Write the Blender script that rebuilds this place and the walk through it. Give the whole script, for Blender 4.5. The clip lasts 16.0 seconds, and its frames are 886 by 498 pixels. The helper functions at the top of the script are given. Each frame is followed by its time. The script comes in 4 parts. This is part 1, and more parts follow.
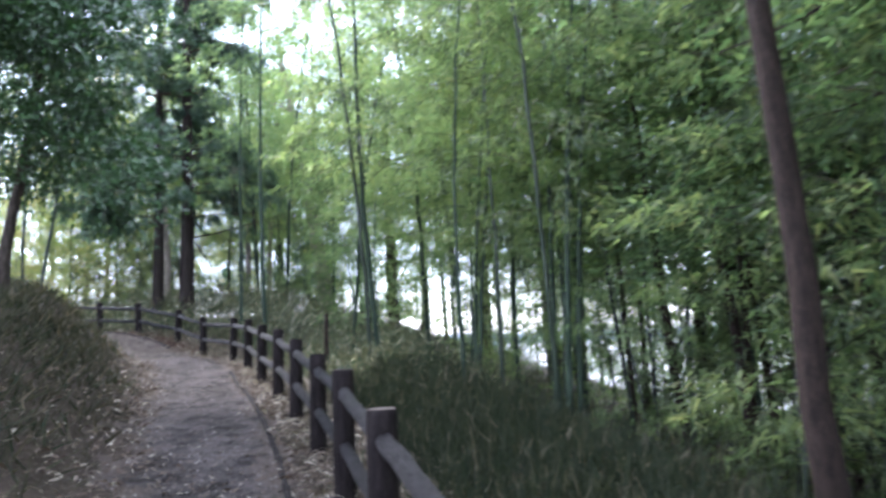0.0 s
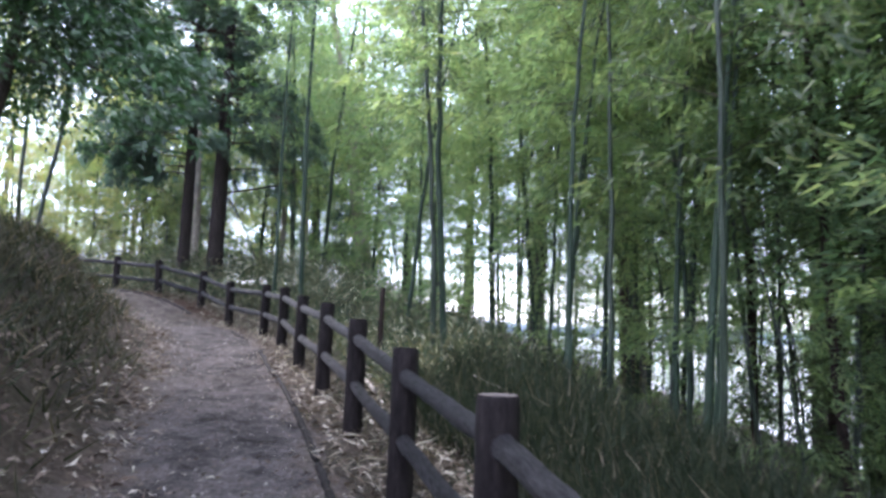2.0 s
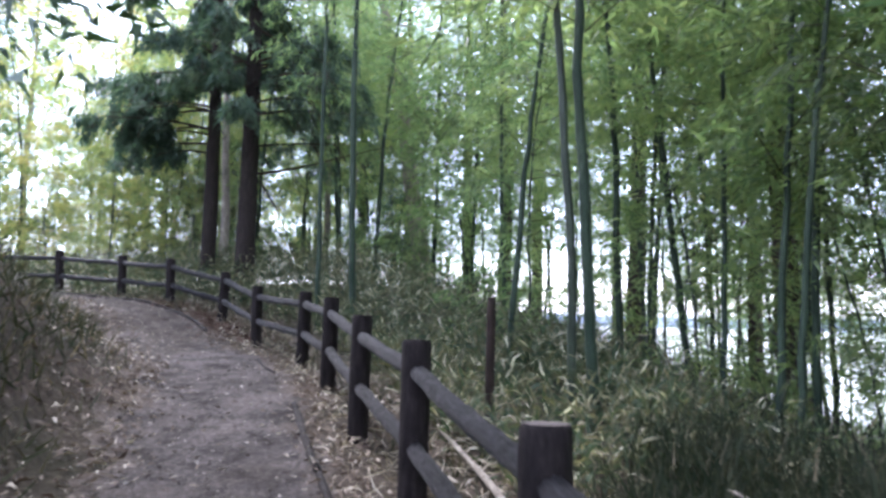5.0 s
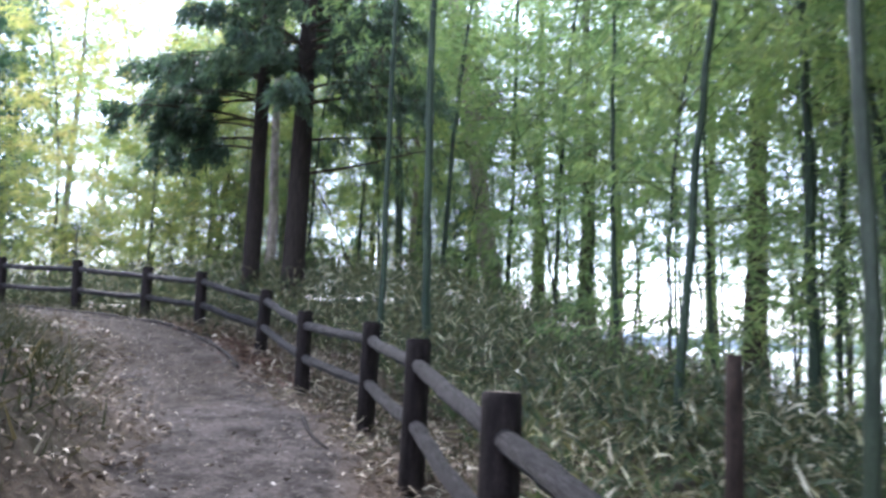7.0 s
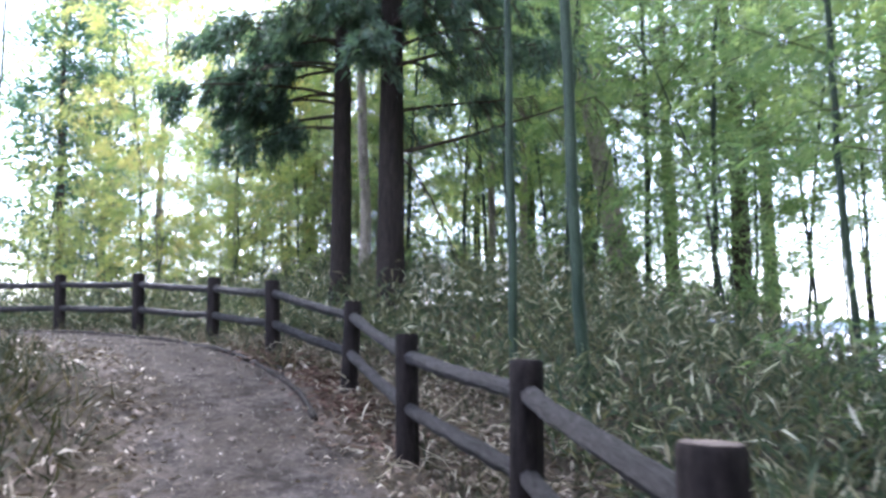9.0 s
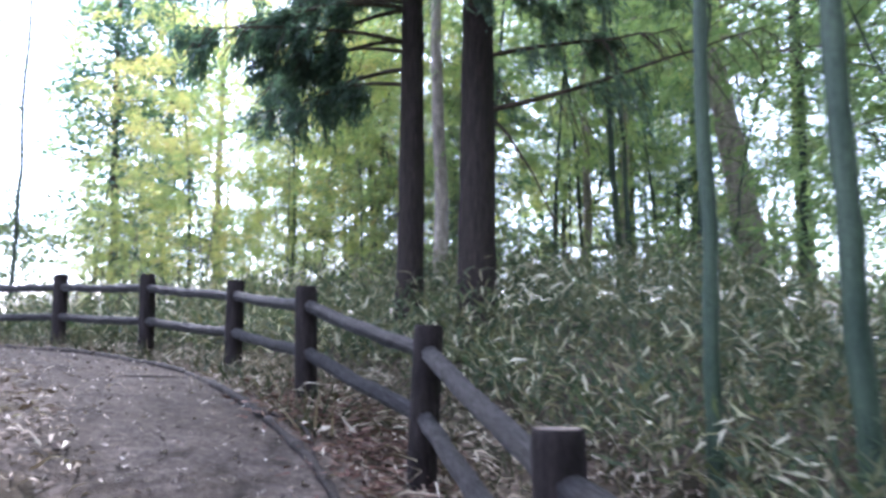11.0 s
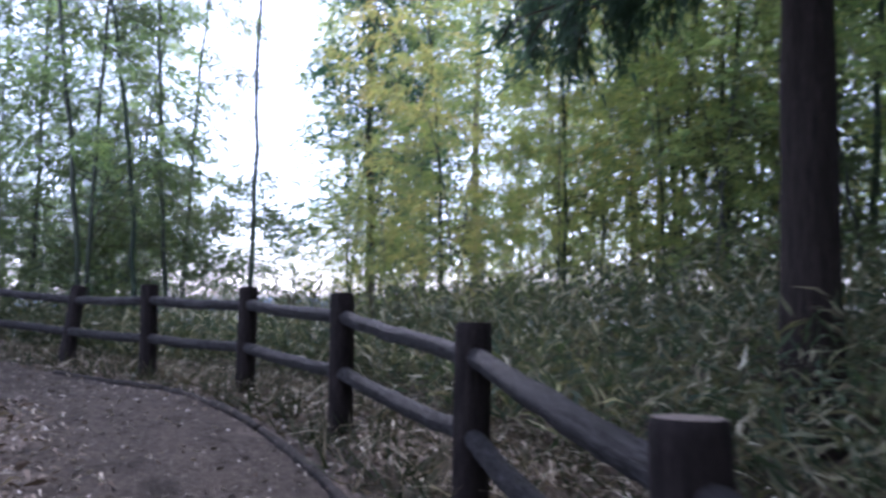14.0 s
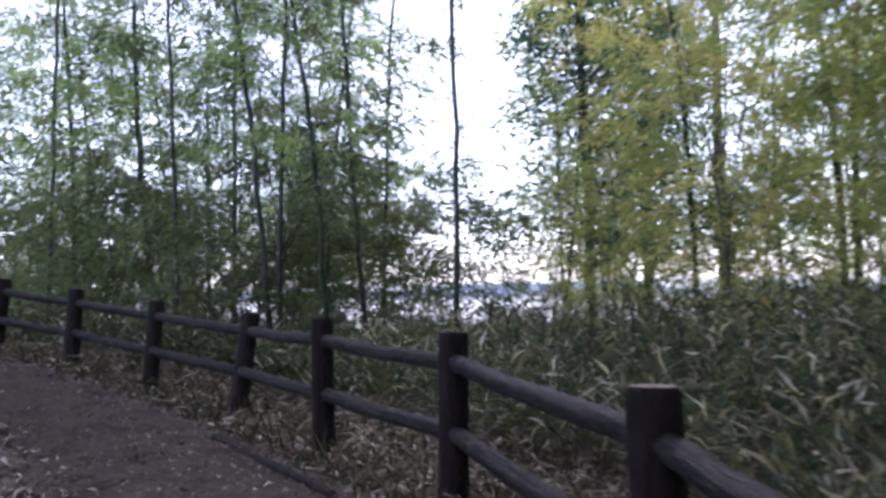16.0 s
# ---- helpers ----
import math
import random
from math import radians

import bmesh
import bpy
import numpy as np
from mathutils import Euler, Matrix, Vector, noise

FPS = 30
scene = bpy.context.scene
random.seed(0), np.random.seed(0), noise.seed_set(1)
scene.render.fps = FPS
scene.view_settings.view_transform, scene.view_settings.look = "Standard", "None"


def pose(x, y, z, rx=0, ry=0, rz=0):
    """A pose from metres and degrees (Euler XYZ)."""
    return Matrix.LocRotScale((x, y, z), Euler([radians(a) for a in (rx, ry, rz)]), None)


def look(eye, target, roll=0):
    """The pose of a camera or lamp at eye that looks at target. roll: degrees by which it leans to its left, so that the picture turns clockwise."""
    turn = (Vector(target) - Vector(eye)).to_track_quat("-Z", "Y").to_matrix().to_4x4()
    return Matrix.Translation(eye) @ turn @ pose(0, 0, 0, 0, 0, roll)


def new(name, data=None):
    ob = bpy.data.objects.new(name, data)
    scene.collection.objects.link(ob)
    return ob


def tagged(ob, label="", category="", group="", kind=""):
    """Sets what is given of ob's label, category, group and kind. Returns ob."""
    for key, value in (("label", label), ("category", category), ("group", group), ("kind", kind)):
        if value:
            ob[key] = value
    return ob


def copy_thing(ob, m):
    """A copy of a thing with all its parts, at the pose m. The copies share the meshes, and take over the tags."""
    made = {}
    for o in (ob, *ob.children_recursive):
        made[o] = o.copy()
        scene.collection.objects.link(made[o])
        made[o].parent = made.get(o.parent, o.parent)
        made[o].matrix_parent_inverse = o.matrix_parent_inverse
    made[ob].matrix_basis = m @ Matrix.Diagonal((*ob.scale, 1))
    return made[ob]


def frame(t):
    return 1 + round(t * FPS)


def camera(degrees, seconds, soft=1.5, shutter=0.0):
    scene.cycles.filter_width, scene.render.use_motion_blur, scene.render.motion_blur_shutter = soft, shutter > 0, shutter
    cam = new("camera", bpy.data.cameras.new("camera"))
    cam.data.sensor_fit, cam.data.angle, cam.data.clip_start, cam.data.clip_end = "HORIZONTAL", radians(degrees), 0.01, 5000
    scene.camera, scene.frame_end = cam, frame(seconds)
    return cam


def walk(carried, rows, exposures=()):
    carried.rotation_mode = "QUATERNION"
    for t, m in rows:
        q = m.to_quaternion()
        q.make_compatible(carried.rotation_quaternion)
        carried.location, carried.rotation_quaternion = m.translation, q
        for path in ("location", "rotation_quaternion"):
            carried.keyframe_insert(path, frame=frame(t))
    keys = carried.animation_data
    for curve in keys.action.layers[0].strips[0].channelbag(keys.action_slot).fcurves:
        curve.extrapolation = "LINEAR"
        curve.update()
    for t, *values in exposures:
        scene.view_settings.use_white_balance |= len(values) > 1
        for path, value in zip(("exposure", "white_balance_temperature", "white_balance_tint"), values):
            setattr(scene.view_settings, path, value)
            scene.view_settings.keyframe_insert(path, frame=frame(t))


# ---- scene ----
cam = camera(67.8, 16.0, 3.0, 0.5)
PATH = [
    (0, (0.028, 0.024, 1.401), (0.027, 2.01, 1.64), -2.7),
    (0.5, (-0.281, 0.672, 1.403), (-0.384, 2.66, 1.6), -2.1),
    (1, (-0.462, 1.357, 1.404), (-0.491, 3.346, 1.608), -1.7),
    (1.5, (-0.774, 1.998, 1.415), (-0.904, 3.98, 1.653), 0.7),
    (2, (-0.952, 2.723, 1.431), (-1.04, 4.711, 1.625), 1.9),
    (2.5, (-1.21, 3.442, 1.484), (-1.439, 5.42, 1.676), 2.1),
    (3, (-1.335, 4.105, 1.533), (-1.504, 6.089, 1.725), 1.5),
    (3.5, (-1.472, 4.741, 1.572), (-1.723, 6.717, 1.748), 0.1),
    (3.7, (-1.566, 5.014, 1.584), (-1.81, 6.993, 1.741), -0.2),
    (5.8, (-2.521, 7.823, 1.866), (-2.726, 9.802, 2.067), 2.4),
    (6, (-2.649, 8.099, 1.898), (-2.857, 10.075, 2.123), 2.8),
    (6.5, (-2.861, 8.748, 1.915), (-3.067, 10.723, 2.152), 2.2),
    (7, (-3.144, 9.454, 1.927), (-3.513, 11.409, 2.137), 2.0),
    (7.5, (-3.333, 10.087, 2.002), (-3.752, 12.039, 2.121), 1.1),
    (8, (-3.641, 10.802, 2.029), (-4.206, 12.715, 2.165), -0.0),
    (8.5, (-3.903, 11.474, 2.051), (-4.527, 13.37, 2.174), 0.4),
    (8.7, (-4.024, 11.743, 2.078), (-4.659, 13.63, 2.264), 0.0),
    (10.8, (-5.444, 14.539, 2.29), (-6.261, 16.355, 2.48), 0.2),
    (11, (-5.571, 14.755, 2.332), (-6.43, 16.551, 2.522), -0.0),
    (11.5, (-6.02, 15.345, 2.379), (-6.997, 17.081, 2.558), 0.5),
    (12, (-6.367, 15.966, 2.475), (-7.408, 17.661, 2.677), 0.5),
    (12.5, (-6.876, 16.394, 2.548), (-8.033, 18.016, 2.719), 1.7),
    (13, (-7.191, 16.883, 2.637), (-8.453, 18.426, 2.791), 1.0),
    (13.5, (-7.746, 17.292, 2.696), (-9.176, 18.681, 2.858), 0.9),
    (14, (-8.144, 17.711, 2.803), (-9.629, 19.044, 2.933), 0.7),
    (14.5, (-8.778, 17.983, 2.887), (-10.437, 19.093, 3.015), 0.2),
    (15, (-9.243, 18.283, 3.001), (-10.903, 19.394, 3.11), 0.2),
    (15.5, (-9.826, 18.58, 3.099), (-11.567, 19.559, 3.199), -0.5),
    (16, (-10.514, 18.875, 3.148), (-12.333, 19.701, 3.233), -1.0),
]
EXPOSURES = [(0, 2.93, 5640, 19), (3.5, 2.8, 5600, 24), (7, 2.86, 5620, 19), (8.5, 3.05, 5570, 20), (11, 3.3, 5430, 24), (12.5, 3.2, 5290, 26), (13, 3.05, 5290, 26), (14, 2.05, 5350, 29), (16, 1.66, 5650, 32)]
walk(cam, [(t, look(eye, target, roll)) for t, eye, target, roll in PATH], EXPOSURES)

# ---- world, sun ----
world = bpy.data.worlds.new("world")
scene.world = world
world.use_nodes = True
wn, wl = world.node_tree.nodes, world.node_tree.links
sky = wn.new("ShaderNodeTexSky")
sky.sky_type = "NISHITA"
sky.sun_disc = False
sky.sun_elevation = radians(48)
sky.sun_rotation = radians(-50)
sky.air_density, sky.dust_density, sky.ozone_density = 1.0, 0.6, 1.0
wn["Background"].inputs["Strength"].default_value = 0.15
veil = wn.new("ShaderNodeMix")  # thin white cloud over the blue
veil.data_type = "RGBA"
veil.inputs[0].default_value = 0.62
veil.inputs[7].default_value = (6.0, 6.2, 6.5, 1)
wl.new(sky.outputs[0], veil.inputs[6])
wl.new(veil.outputs[2], wn["Background"].inputs["Color"])
sun = new("sun", bpy.data.lights.new("sun", "SUN"))
sun.data.energy, sun.data.angle, sun.data.color = 1.2, radians(12), (1.0, 0.95, 0.86)
sun.matrix_world = look((0, 0, 60), (0.766, -0.643, 60 - 1.11))


# ---- materials ----
def mat(name):
    m = bpy.data.materials.new(name)
    m.use_nodes = True
    n = m.node_tree.nodes
    return m, n, m.node_tree.links, n["Principled BSDF"]


def ramp(n, stops):
    r = n.new("ShaderNodeValToRGB")
    e = r.color_ramp.elements
    while len(e) < len(stops):
        e.new(0.5)
    for k, (p, c) in enumerate(stops):
        e[k].position, e[k].color = p, (*c, 1)
    return r


def noise_node(n, l, scale, detail=4.0, rough=0.6, stretch=None, coord="Object"):
    tc = n.new("ShaderNodeTexCoord")
    tex = n.new("ShaderNodeTexNoise")
    tex.inputs["Scale"].default_value, tex.inputs["Detail"].default_value, tex.inputs["Roughness"].default_value = scale, detail, rough
    if stretch:
        mp = n.new("ShaderNodeMapping")
        mp.inputs["Scale"].default_value = stretch
        l.new(tc.outputs[coord], mp.inputs["Vector"])
        l.new(mp.outputs["Vector"], tex.inputs["Vector"])
    else:
        l.new(tc.outputs[coord], tex.inputs["Vector"])
    return tex


def mix_rgb(n, l, fac, a, b, blend="MIX"):
    mx = n.new("ShaderNodeMix")
    mx.data_type, mx.blend_type = "RGBA", blend
    for sock, v in ((mx.inputs[0], fac), (mx.inputs[6], a), (mx.inputs[7], b)):
        if isinstance(v, (int, float)):
            sock.default_value = v
        elif isinstance(v, tuple):
            sock.default_value = (*v, 1)
        else:
            l.new(v, sock)
    return mx.outputs[2]


def bump(n, l, height, strength, dist, target):
    b = n.new("ShaderNodeBump")
    b.inputs["Strength"].default_value, b.inputs["Distance"].default_value = strength, dist
    l.new(height, b.inputs["Height"])
    l.new(b.outputs[0], target.inputs["Normal"])


def rough_mat(name, dark, light, scale, stretch=None, rough=0.85, fine=60.0, bump_d=0.01, mid=None, bump_s=0.8, spec=0.15, deep=0.45):
    """Uneven matt surface: coarse stains, fine grain and relief."""
    m, n, l, p = mat(name)
    big = noise_node(n, l, scale, 5, 0.6, stretch)
    small = noise_node(n, l, fine, 5, 0.7, stretch)
    stops = [(0.3, dark), (0.7, light)] if mid is None else [(0.28, dark), (0.5, mid), (0.72, light)]
    r = ramp(n, stops)
    l.new(big.outputs["Fac"], r.inputs["Fac"])
    g = ramp(n, [(0.3, (deep, deep, deep)), (0.7, (1.75 - deep, 1.75 - deep, 1.75 - deep))])
    l.new(small.outputs["Fac"], g.inputs["Fac"])
    l.new(mix_rgb(n, l, 1.0, r.outputs["Color"], g.outputs["Color"], "MULTIPLY"), p.inputs["Base Color"])
    p.inputs["Roughness"].default_value, p.inputs["Specular IOR Level"].default_value = rough, spec
    bump(n, l, small.outputs["Fac"], bump_s, bump_d, p)
    return m


def leaf_mat(name, stops, clear=0.45, rough=0.5, gloss=0.4, tree=0.35):
    """Leaves: each with its own tint, and each plant a little lighter or darker; light shines through."""
    m, n, l, p = mat(name)
    geo = n.new("ShaderNodeNewGeometry")
    info = n.new("ShaderNodeObjectInfo")
    r = ramp(n, stops)
    mth = n.new("ShaderNodeMath")
    mth.operation = "MULTIPLY_ADD"
    mth.inputs[1].default_value = 1 - tree
    l.new(geo.outputs["Random Per Island"], mth.inputs[0])
    sc = n.new("ShaderNodeMath")
    sc.operation = "MULTIPLY"
    sc.inputs[1].default_value = tree
    l.new(info.outputs["Random"], sc.inputs[0])
    l.new(sc.outputs[0], mth.inputs[2])
    l.new(mth.outputs[0], r.inputs["Fac"])
    l.new(r.outputs["Color"], p.inputs["Base Color"])
    p.inputs["Roughness"].default_value = rough
    p.inputs["Specular IOR Level"].default_value = gloss
    tr = n.new("ShaderNodeBsdfTranslucent")
    l.new(mix_rgb(n, l, 1.0, r.outputs["Color"], (1.16, 1.24, 0.79), "MULTIPLY"), tr.inputs["Color"])
    ms = n.new("ShaderNodeMixShader")
    ms.inputs[0].default_value = clear
    l.new(p.outputs[0], ms.inputs[1])
    l.new(tr.outputs[0], ms.inputs[2])
    l.new(ms.outputs[0], n["Material Output"].inputs["Surface"])
    return m


M_POST = rough_mat("dark_weathered_post", (0.007, 0.0055, 0.0055), (0.03, 0.023, 0.022), 5, (6, 6, 1), 0.75, 30, 0.012, spec=0.08)
M_CUT = rough_mat("weathered_end_grain", (0.06, 0.05, 0.045), (0.16, 0.13, 0.11), 12, None, 0.9, 70, 0.004)
M_RAIL = rough_mat("grey_worn_rail", (0.008, 0.007, 0.007), (0.05, 0.045, 0.046), 5, (7, 7, 1.4), 0.6, 14, 0.06, bump_s=1.0, spec=0.2, deep=0.08)
M_KERB = rough_mat("damp_edging_log", (0.008, 0.0065, 0.006), (0.034, 0.027, 0.023), 6, (6, 6, 1), 0.8, 40, 0.01)
M_CEDAR = rough_mat("cedar_bark", (0.013, 0.0105, 0.0095), (0.046, 0.035, 0.031), 7, (7, 7, 0.5), 0.9, 22, 0.03)
M_PINE = rough_mat("dark_trunk_bark", (0.025, 0.02, 0.017), (0.1, 0.08, 0.065), 7, (3, 3, 0.8), 0.9, 30, 0.03)
M_RED = rough_mat("reddish_bark", (0.016, 0.011, 0.0095), (0.05, 0.034, 0.027), 7, (3, 3, 0.8), 0.9, 30, 0.03)
M_PALE = rough_mat("pale_bark", (0.13, 0.11, 0.09), (0.38, 0.33, 0.27), 5, (2, 2, 0.7), 0.85, 30, 0.02)
M_CULM = rough_mat("green_bamboo_culm", (0.015, 0.028, 0.018), (0.05, 0.072, 0.045), 2.0, (3, 3, 0.6), 0.55, 30, 0.002, bump_s=0.3, spec=0.18)
M_CULM_RING = rough_mat("waxy_node_ring", (0.12, 0.14, 0.11), (0.3, 0.32, 0.27), 8, None, 0.6, 40, 0.002)
M_CULM_GREY = rough_mat("old_grey_bamboo_culm", (0.05, 0.058, 0.045), (0.15, 0.155, 0.12), 2.0, (3, 3, 0.6), 0.5, 30, 0.002, bump_s=0.3, spec=0.35)
M_CULM_DARK = rough_mat("dark_bamboo_culm", (0.015, 0.025, 0.015), (0.05, 0.065, 0.04), 2.0, (3, 3, 0.6), 0.45, 30, 0.002, bump_s=0.3, spec=0.35)
M_TWIG = rough_mat("twig_bark", (0.03, 0.024, 0.018), (0.09, 0.07, 0.05), 10, None, 0.9, 60, 0.003)
M_BAMBOO_LEAF = leaf_mat("bamboo_leaf", [(0, (0.1, 0.16, 0.085)), (0.5, (0.19, 0.255, 0.125)), (0.9, (0.29, 0.335, 0.16)), (1, (0.36, 0.33, 0.17))], 0.72)
# darker copy of bamboo_leaf, the grove's shade put into its colour
M_BAMBOO_DARK = leaf_mat("bamboo_leaf_shade_tone", [(0, (0.04, 0.064, 0.036)), (0.5, (0.08, 0.11, 0.058)), (0.9, (0.14, 0.165, 0.08)), (1, (0.2, 0.18, 0.09))], 0.6)
M_BAMBOO_YELLOW = leaf_mat("yellowing_bamboo_leaf", [(0, (0.15, 0.225, 0.11)), (0.4, (0.29, 0.335, 0.145)), (0.7, (0.44, 0.41, 0.17)), (1, (0.53, 0.37, 0.18))], 0.74, tree=0.5)
M_CEDAR_LEAF = leaf_mat("cedar_needles", [(0, (0.036, 0.066, 0.055)), (0.6, (0.075, 0.12, 0.09)), (1, (0.13, 0.175, 0.11))], 0.55)
M_BROAD_LEAF = leaf_mat("evergreen_leaf", [(0, (0.015, 0.04, 0.015)), (0.6, (0.035, 0.08, 0.025)), (1, (0.07, 0.13, 0.04))], 0.25, 0.35, 0.5)
M_SLOPE_LEAF = leaf_mat("slope_tree_leaf", [(0, (0.08, 0.14, 0.075)), (0.6, (0.15, 0.225, 0.115)), (1, (0.24, 0.29, 0.14))], 0.7)
M_SASA = leaf_mat("dwarf_bamboo_leaf", [(0, (0.03, 0.048, 0.03)), (0.42, (0.068, 0.09, 0.052)), (0.66, (0.11, 0.11, 0.064)), (0.86, (0.17, 0.145, 0.09)), (0.945, (0.36, 0.33, 0.25)), (1, (0.6, 0.56, 0.45))], 0.4, 0.6, 0.15, tree=0.0)
M_GRASS = leaf_mat("dry_bank_grass", [(0, (0.016, 0.025, 0.012)), (0.5, (0.037, 0.043, 0.021)), (0.85, (0.078, 0.066, 0.04)), (1, (0.17, 0.135, 0.09))], 0.2, 0.7, 0.2, tree=0.0)
M_LITTER = leaf_mat("fallen_leaf", [(0, (0.04, 0.027, 0.02)), (0.45, (0.1, 0.07, 0.051)), (0.8, (0.19, 0.15, 0.115)), (1, (0.42, 0.37, 0.3))], 0.1, 0.7, 0.2, tree=0.0)


def ground_mat():
    m, n, l, p = mat("forest_soil")
    a = noise_node(n, l, 0.9, 6, 0.65)
    b = noise_node(n, l, 14, 6, 0.75)
    c = noise_node(n, l, 70, 4, 0.7)
    r = ramp(n, [(0.3, (0.024, 0.02, 0.0155)), (0.5, (0.06, 0.048, 0.038)), (0.72, (0.12, 0.097, 0.077))])
    l.new(b.outputs["Fac"], r.inputs["Fac"])
    g = ramp(n, [(0.35, (0.5, 0.55, 0.4)), (0.65, (1.15, 1.05, 1.0))])
    l.new(a.outputs["Fac"], g.inputs["Fac"])
    near = mix_rgb(n, l, 1.0, r.outputs["Color"], g.outputs["Color"], "MULTIPLY")
    # bright hazy distance put into the ground colour, pale far outside the wood
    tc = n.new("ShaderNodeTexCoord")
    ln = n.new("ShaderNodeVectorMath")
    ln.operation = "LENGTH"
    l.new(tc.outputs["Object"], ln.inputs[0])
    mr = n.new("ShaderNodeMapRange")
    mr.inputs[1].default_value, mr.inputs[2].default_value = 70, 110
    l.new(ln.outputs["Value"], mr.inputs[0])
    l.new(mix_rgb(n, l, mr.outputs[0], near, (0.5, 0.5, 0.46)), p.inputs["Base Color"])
    p.inputs["Roughness"].default_value = 0.95
    p.inputs["Specular IOR Level"].default_value = 0.15
    bump(n, l, c.outputs["Fac"], 1.0, 0.02, p)
    return m


M_GROUND = ground_mat()


def path_mat():
    """Trodden grey grit that frays into soil and leaf mould at its edges."""
    m, n, l, p = mat("trodden_gravel")
    a = noise_node(n, l, 1.6, 6, 0.65)
    b = noise_node(n, l, 22, 6, 0.8)
    c = noise_node(n, l, 120, 3, 0.7)
    r = ramp(n, [(0.3, (0.03, 0.026, 0.0245)), (0.5, (0.088, 0.077, 0.072)), (0.7, (0.175, 0.155, 0.144))])
    l.new(b.outputs["Fac"], r.inputs["Fac"])
    g = ramp(n, [(0.32, (0.5, 0.48, 0.46)), (0.5, (0.9, 0.88, 0.88)), (0.68, (1.25, 1.22, 1.2))])
    l.new(a.outputs["Fac"], g.inputs["Fac"])
    grit = mix_rgb(n, l, 1.0, r.outputs["Color"], g.outputs["Color"], "MULTIPLY")
    s = ramp(n, [(0.3, (0.042, 0.033, 0.027)), (0.5, (0.105, 0.084, 0.069)), (0.72, (0.19, 0.155, 0.128))])
    l.new(b.outputs["Fac"], s.inputs["Fac"])
    at = n.new("ShaderNodeAttribute")
    at.attribute_name = "fray"
    ad = n.new("ShaderNodeMath")
    ad.operation = "ADD"
    l.new(at.outputs["Fac"], ad.inputs[0])
    l.new(a.outputs["Fac"], ad.inputs[1])
    mr = n.new("ShaderNodeMapRange")
    mr.inputs[1].default_value, mr.inputs[2].default_value = 0.85, 1.2
    l.new(ad.outputs[0], mr.inputs[0])
    # bare brown earth where the gravel ends, and trodden patches of it before
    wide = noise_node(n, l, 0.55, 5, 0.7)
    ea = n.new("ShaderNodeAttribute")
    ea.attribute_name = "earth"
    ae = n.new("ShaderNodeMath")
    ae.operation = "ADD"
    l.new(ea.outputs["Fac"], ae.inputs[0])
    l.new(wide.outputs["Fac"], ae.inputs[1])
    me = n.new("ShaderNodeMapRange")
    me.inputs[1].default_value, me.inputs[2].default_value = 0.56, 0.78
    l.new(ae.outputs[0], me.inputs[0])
    # brown earth, its tone also darkened for the shade at the bend
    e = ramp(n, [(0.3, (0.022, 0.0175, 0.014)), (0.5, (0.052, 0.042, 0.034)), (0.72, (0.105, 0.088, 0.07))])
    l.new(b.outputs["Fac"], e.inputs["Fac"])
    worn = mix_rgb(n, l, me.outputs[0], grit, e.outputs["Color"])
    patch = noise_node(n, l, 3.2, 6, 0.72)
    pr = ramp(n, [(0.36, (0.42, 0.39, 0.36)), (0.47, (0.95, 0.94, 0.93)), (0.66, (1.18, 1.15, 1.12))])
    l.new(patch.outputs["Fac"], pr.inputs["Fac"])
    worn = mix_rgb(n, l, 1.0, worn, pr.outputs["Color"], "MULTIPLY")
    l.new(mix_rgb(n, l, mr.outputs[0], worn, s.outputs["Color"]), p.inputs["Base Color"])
    p.inputs["Roughness"].default_value = 0.95
    p.inputs["Specular IOR Level"].default_value = 0.15
    hh = mix_rgb(n, l, 0.4, b.outputs["Fac"], c.outputs["Fac"])
    bump(n, l, hh, 1.0, 0.05, p)
    return m


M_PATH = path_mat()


# ---- helpers of this scene ----
def part(name, bm, material, parent=None, label=""):
    me = bpy.data.meshes.new(name)
    bm.to_mesh(me)
    bm.free()
    me.materials.append(material)
    ob = new(name, me)
    if parent is not None:
        ob.parent = parent
    if label:
        tagged(ob, label)
    return ob


def raw(name, verts, faces, material, parent=None, smooth=True):
    """A mesh of quads (or polygons of one size) from arrays."""
    verts = np.asarray(verts, dtype=np.float32).reshape(-1, 3)
    faces = np.asarray(faces, dtype=np.int32)
    k = faces.shape[1]
    me = bpy.data.meshes.new(name)
    me.vertices.add(len(verts))
    me.vertices.foreach_set("co", verts.ravel())
    me.loops.add(faces.size)
    me.loops.foreach_set("vertex_index", faces.ravel())
    me.polygons.add(len(faces))
    me.polygons.foreach_set("loop_start", np.arange(0, faces.size, k, dtype=np.int32))
    me.polygons.foreach_set("loop_total", np.full(len(faces), k, dtype=np.int32))
    me.update(calc_edges=True)
    me.validate()
    me.materials.append(material)
    if smooth:
        me.polygons.foreach_set("use_smooth", np.ones(len(faces), dtype=bool))
    ob = new(name, me)
    if parent is not None:
        ob.parent = parent
    return ob


